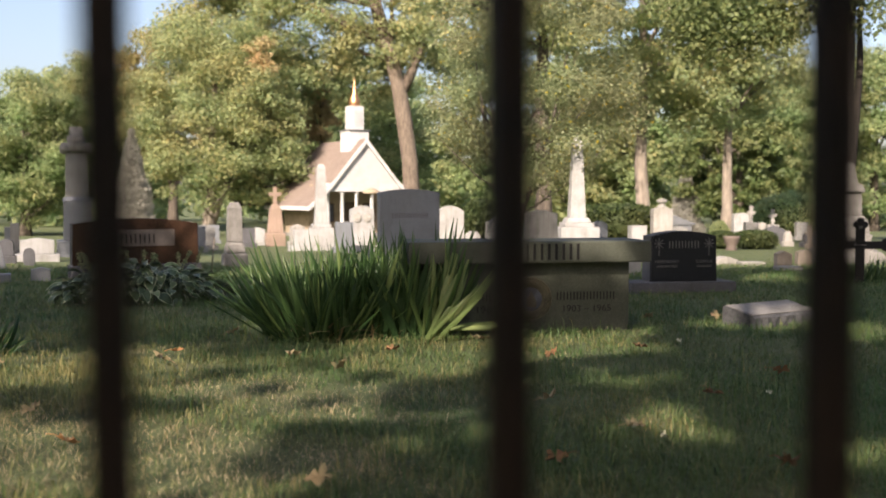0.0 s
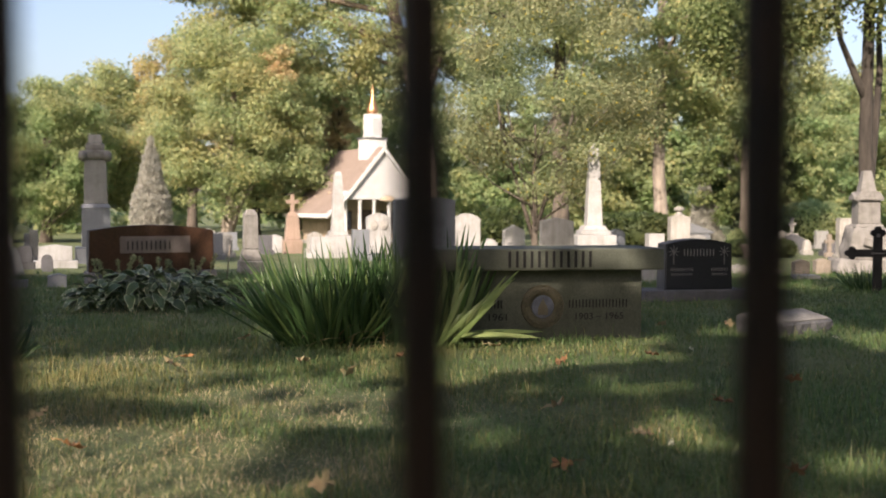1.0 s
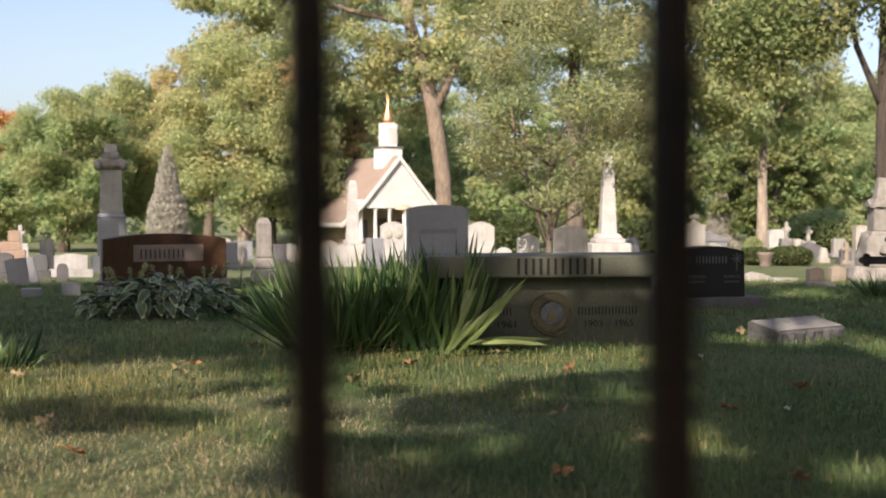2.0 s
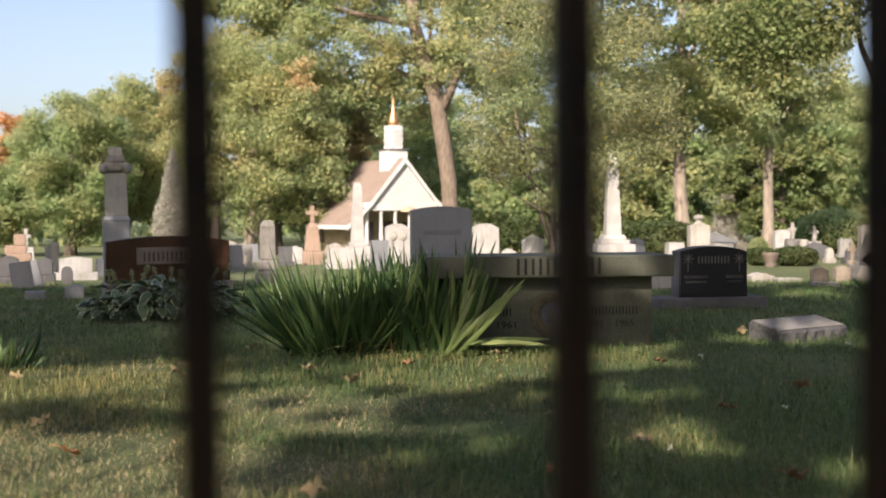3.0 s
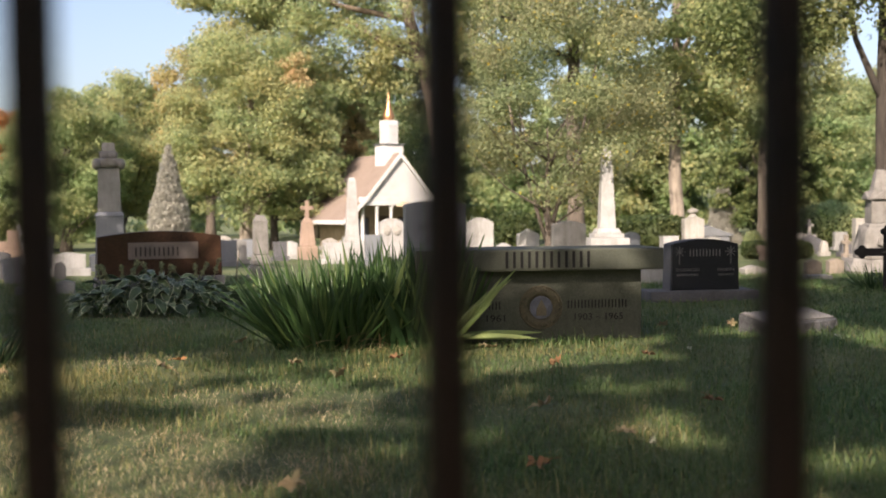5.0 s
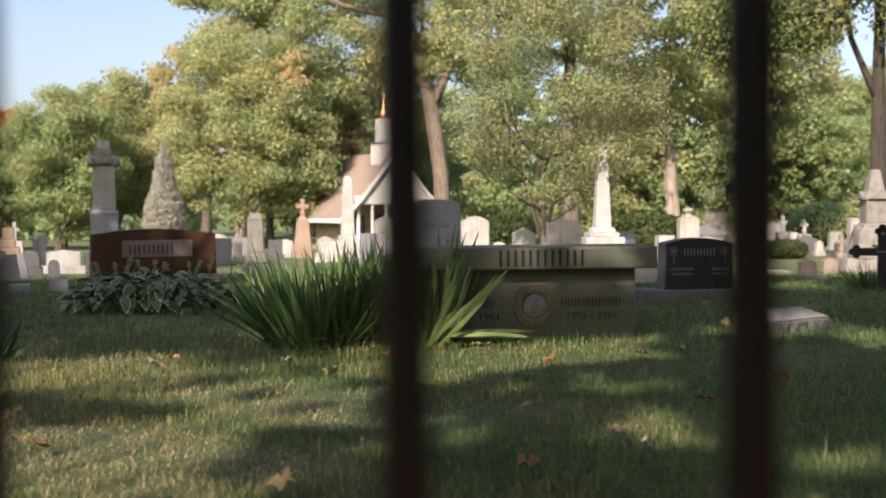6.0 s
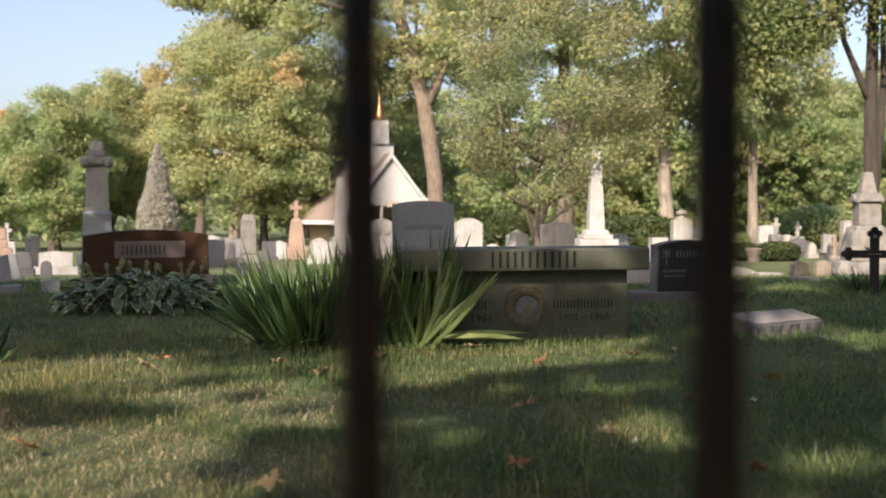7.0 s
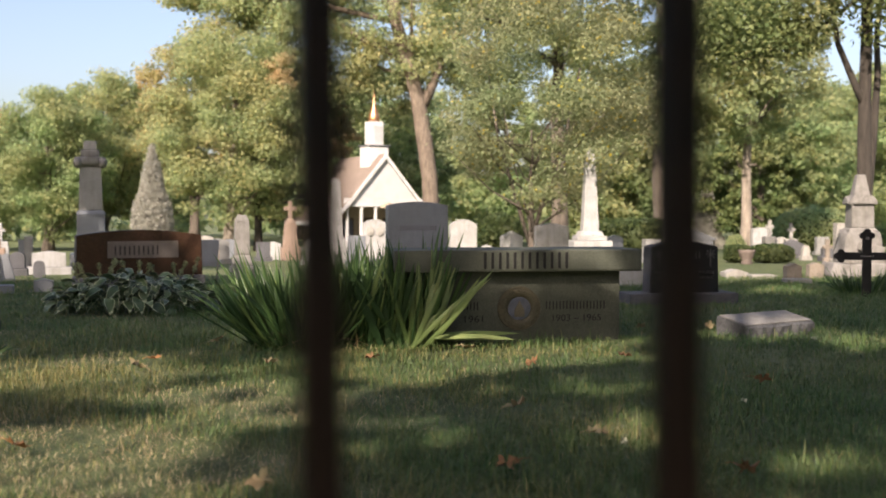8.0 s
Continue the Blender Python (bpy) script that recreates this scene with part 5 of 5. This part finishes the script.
def hosta_mesh(length, width, droop, cup):
    """A heart-shaped leaf with a pale margin (second material)."""
    bm = bmesh.new()
    seg, rows = 7, []
    y, z, a = 0.0, 0.0, 0.7
    for i in range(seg + 1):
        t = i / seg
        w = width * 0.5 * (math.sin(math.pi * min(1.0, t * 0.9 + 0.12) ** 0.85) ** 0.9 if i < seg else 0.02)
        c = Vector((0, y, z))
        rows.append([bm.verts.new(c + Vector((s * w, 0, cup * abs(s) * w))) for s in (-1, -0.84, 0, 0.84, 1)])
        a -= droop / seg
        y += math.cos(a) * length / seg
        z += math.sin(a) * length / seg
    for i, (p, q) in enumerate(zip(rows, rows[1:])):
        for k in range(4):
            f = bm.faces.new((p[k], p[k + 1], q[k + 1], q[k]))
            f.material_index = 1 if k in (0, 3) or i == seg - 1 else 0
    tube(bm, [Vector((0, -0.12, -0.22)), Vector((0, -0.04, -0.08)), Vector((0, 0.01, 0))], [0.006, 0.005, 0.004], 5)
    return finish(bm, "leaf", [HOSTA, HOSTA_RIM], True)


rnd = random.Random(31)
hosta_leaf = [hosta_mesh(rnd.uniform(0.20, 0.27), rnd.uniform(0.085, 0.125), rnd.uniform(0.9, 1.7), rnd.uniform(0.05, 0.35)) for _ in range(9)]
hp = thing("hosta_bed", -0.87, 8.42, 0, "bed of variegated hosta leaves in front of a headstone", "plant", "plants")
for i in range(290):
    a, q = rnd.uniform(0, 2 * math.pi), math.sqrt(rnd.random())
    px, py = 0.66 * q * math.cos(a), 0.40 * q * math.sin(a)
    h = 0.20 * (1 - q ** 2.5) + 0.05 + rnd.uniform(-0.04, 0.05)
    out = math.degrees(math.atan2(py * 1.6 - 0.12, px)) + rnd.uniform(-35, 35)
    part("leaf", rnd.choice(hosta_leaf), None, hp, m=pose(px, py, h, 0, 0, out - 90) @ pose(0, 0, 0, -5 - 25 * q + rnd.uniform(-32, 32), rnd.uniform(-35, 35)) @ Matrix.Scale(rnd.uniform(0.45, 0.85), 4))
srng = np.random.default_rng(33)
plume_pts = np.stack([srng.normal(0, 0.010, 70), srng.normal(0, 0.010, 70), srng.uniform(-0.02, 0.12, 70)], 1)
plume_mesh = leaf_cloud("plume", plume_pts, srng.uniform(0.014, 0.032, 70), OLIVE, srng)
stem_mesh = finish(lathe([(0.004, -0.3), (0.003, 0.0), (0.002, 0.12)], 6), "seed_stalk", OLIVE)
for i in range(13):
    at = pose(rnd.uniform(-0.55, 0.5), rnd.uniform(-0.05, 0.3), 0.25 + rnd.uniform(0, 0.06), rnd.uniform(-18, 18), rnd.uniform(-24, 24))
    st = part("seed_stalk", stem_mesh, None, hp, "dry flower stalk", m=at)
    part("plume", plume_mesh, None, st, "faded grey green flower head")



# ---- lawn blades ----
def patchy(x, y, cell, seed):
    """Smooth random patches between 0 and 1 over the ground."""
    g = np.random.default_rng(seed).random((400, 400))
    u, v = x / cell + 180, y / cell + 20
    i, j = np.floor(u).astype(int) % 399, np.floor(v).astype(int) % 399
    a, b = u - np.floor(u), v - np.floor(v)
    a, b = a * a * (3 - 2 * a), b * b * (3 - 2 * b)
    return (g[i, j] * (1 - a) + g[i + 1, j] * a) * (1 - b) + (g[i, j + 1] * (1 - a) + g[i + 1, j + 1] * a) * b


def lawn(seed, n, mat, name, label, dry, yellow=False):
    rng = np.random.default_rng(seed)
    d = 1.2 + (15.0 - 1.2) * rng.random(n) ** 1.45
    reach = rng.uniform(-0.72, 0.72, n)
    side = reach * d
    ca, sa = math.cos(radians(9.3)), math.sin(radians(9.3))
    x, y = 0.15 + side * ca + d * sa, -side * sa + d * ca
    keep = ~((np.abs(x - 1.70) < 0.60) & (np.abs(y - 6.21) < 0.18)) & ~((np.abs(x - 3.74) < 0.48) & (np.abs(y - 8.47) < 0.17))
    # the blades thin out towards the edges of the well-trodden strip
    keep &= rng.random(n) < np.clip((0.72 - np.abs(reach)) / 0.22, 0, 1) * np.clip((d - 1.2) / 0.9, 0, 1) * np.clip((15.0 - d) / 3.0, 0, 1)
    patch = np.sin(x * 2.3 + 1.1 * np.sin(y * 1.7)) * np.cos(y * 2.9 + np.sin(x * 1.3)) + 0.35 * np.sin(x * 7.1) * np.sin(y * 8.3) + 0.4 * np.exp(-((x + 0.3) / 1.3) ** 2 - ((y - 3.6) / 1.1) ** 2)
    patch *= np.clip(1.0 - (x - 0.6) * 0.6, 0.2, 1.0)
    worn = 1.5 * np.exp(-((x + 0.75) / 1.0) ** 2 - ((y - 3.2) / 1.1) ** 2)
    tuft = 0.6 * patchy(x, y, 0.13, 91) + 0.4 * patchy(x, y, 0.42, 92)
    bare = np.clip((patch - 0.3) * 1.1 + 0.6 * worn + 0.9 * (patchy(x, y, 0.22, 93) - 0.55) * np.clip(1.15 - 0.45 * x, 0.25, 1.0), 0, 0.85)
    keep &= rng.random(n) < 0.45 + tuft
    if dry:
        keep &= rng.random(n) < 0.015 + bare
    else:
        fade = np.clip(0.62 - 0.34 * (x + 0.3) + 0.9 * (patchy(x, y, 0.3, 94) - 0.5) - 0.5 * np.clip(y - 5.5, 0, 3), 0.05, 0.88)
        # more yellow blades before the bench, colouring in the sunlit strip there
        fade = np.maximum(fade, 0.6 * np.exp(-((x - 1.5) / 0.7) ** 2 - ((y - 5.5) / 0.3) ** 2))
        keep &= (rng.random(n) > bare) & ((rng.random(n) < fade) if yellow else (rng.random(n) > fade))
    x, y, d, patch, tuft = x[keep], y[keep], d[keep], patch[keep], tuft[keep]
    n = len(x)
    h = rng.uniform(0.020, 0.050, n) * (1 + 1.2 * (rng.random(n) < 0.06)) * np.clip(1.0 - 0.25 * patch, 0.6, 1.3) * (0.5 + tuft) * (0.75 if dry else 1.0)
    w = (0.0007 + 0.00016 * d + 0.0005 * rng.random(n)) * (0.75 if dry else 1.0)
    a, lean = rng.uniform(0, 2 * math.pi, n), rng.uniform(0.7, 1.7, n) if dry else rng.uniform(0.15, 1.6, n)
    u = np.stack([np.cos(a), np.sin(a), np.zeros(n)], 1)
    v = np.stack([-np.sin(a), np.cos(a), np.zeros(n)], 1)
    z = np.array([gz(q) for q in y]) - 0.005
    foot = np.stack([x, y, z], 1)
    up = np.array([0, 0, 1.0])
    mid = foot + up * (h * np.clip(0.68 - 0.12 * lean, 0.4, 1))[:, None] + v * (h * lean * 0.36)[:, None]
    tip = foot + up * h[:, None] * np.clip(1.1 - 0.42 * lean, 0.45, 1)[:, None] + v * (h * lean)[:, None]
    co = np.stack([foot - u * w[:, None], foot + u * w[:, None], mid + u * w[:, None] * 0.8, mid - u * w[:, None] * 0.8, tip], 1)
    me = bpy.data.meshes.new(name)
    me.vertices.add(5 * n)
    me.vertices.foreach_set("co", co.astype(np.float32).ravel())
    base = 5 * np.arange(n, dtype=np.int32)
    idx = np.stack([base, base + 1, base + 2, base + 3, base + 3, base + 2, base + 4], 1)
    me.loops.add(7 * n)
    me.loops.foreach_set("vertex_index", idx.ravel())
    me.polygons.add(2 * n)
    st = np.stack([7 * np.arange(n), 7 * np.arange(n) + 4], 1)
    me.polygons.foreach_set("loop_start", st.astype(np.int32).ravel())
    me.update(calc_edges=True)
    me.materials.append(mat)
    tagged(new(name, me), label, "grass", kind="stuff")


lawn(5, 360000, GRASS, "grass_blades", "short mown green lawn grass", False)
lawn(7, 360000, YELLOWING, "yellowing_grass", "yellowing lawn grass in uneven tufts", False, True)
lawn(6, 190000, STRAW, "dry_grass", "dry straw coloured grass lying in worn patches", True)


# ---- fallen leaves ----
def fallen_mesh(mat, seed, size):
    rnd = random.Random(seed)
    bm = bmesh.new()
    lobes = 5
    c = bm.verts.new((0, 0, 0.012))
    ring = []
    for i in range(lobes * 4):
        a = 2 * math.pi * i / (lobes * 4)
        r = size * (0.5, 0.34, 0.20, 0.34)[i % 4] * rnd.uniform(0.85, 1.15)
        ring.append(bm.verts.new((r * math.cos(a), r * math.sin(a) * 0.85, 0.012 + rnd.uniform(-0.006, 0.022))))
    for i in range(len(ring)):
        bm.faces.new((c, ring[i], ring[(i + 1) % len(ring)]))
    tube(bm, [Vector((-size * 0.1, 0, 0.012)), Vector((-size * 0.5, 0.01, 0.02)), Vector((-size * 0.8, 0.02, 0.012))], [0.002, 0.0017, 0.0012], 5)
    return finish(bm, "fallen_leaf", mat, True)


kinds = [fallen_mesh(DRY_LEAF, s, 0.10) for s in (1, 2, 3)] + [fallen_mesh(RED_LEAF, s, 0.09) for s in (4, 5)] + [fallen_mesh(RUST_LEAF, 6, 0.085), fallen_mesh(PALE_LEAF, 7, 0.035)]
LOOKS = ["dry tan lobed leaf lying on the grass"] * 3 + ["dry red brown lobed leaf lying on the grass"] * 2 + ["orange rust lobed leaf lying on the grass", "small bleached leaf scrap lying on the grass"]
FALLEN = [(-1.19, 5.11, 0), (-0.43, 5.1, 1), (-0.37, 5.32, 5), (0.21, 5.11, 1), (0.42, 4.72, 2), (0.73, 5.19, 3), (-0.09, 6.08, 0), (0.23, 6.01, 1), (1.51, 4.92, 3), (2.03, 5.04, 3), (2.37, 4.2, 4), (1.83, 3.77, 4), (1.16, 3.81, 1), (1.31, 3.29, 0), (0.91, 2.9, 4), (1.58, 2.74, 3), (3.06, 6.28, 2), (2.05, 3.73, 6), (1.34, 3.12, 6), (-0.59, 3.4, 5), (2.32, 5.21, 6), (-0.8, 3.97, 0), (0.82, 6.43, 1), (1.29, 5.5, 0), (2.61, 6.35, 0), (0.19, 2.82, 2), (3.37, 5.54, 6)]
rnd = random.Random(77)
for x, y, k in FALLEN:
    lf = new("fallen_leaf", kinds[k])
    lf.matrix_world = pose(x, y, gz(y) + 0.03, rnd.uniform(-40, 20), rnd.uniform(-30, 30), rnd.uniform(0, 360))
    tagged(lf, LOOKS[k], "leaf", "fallen leaves")
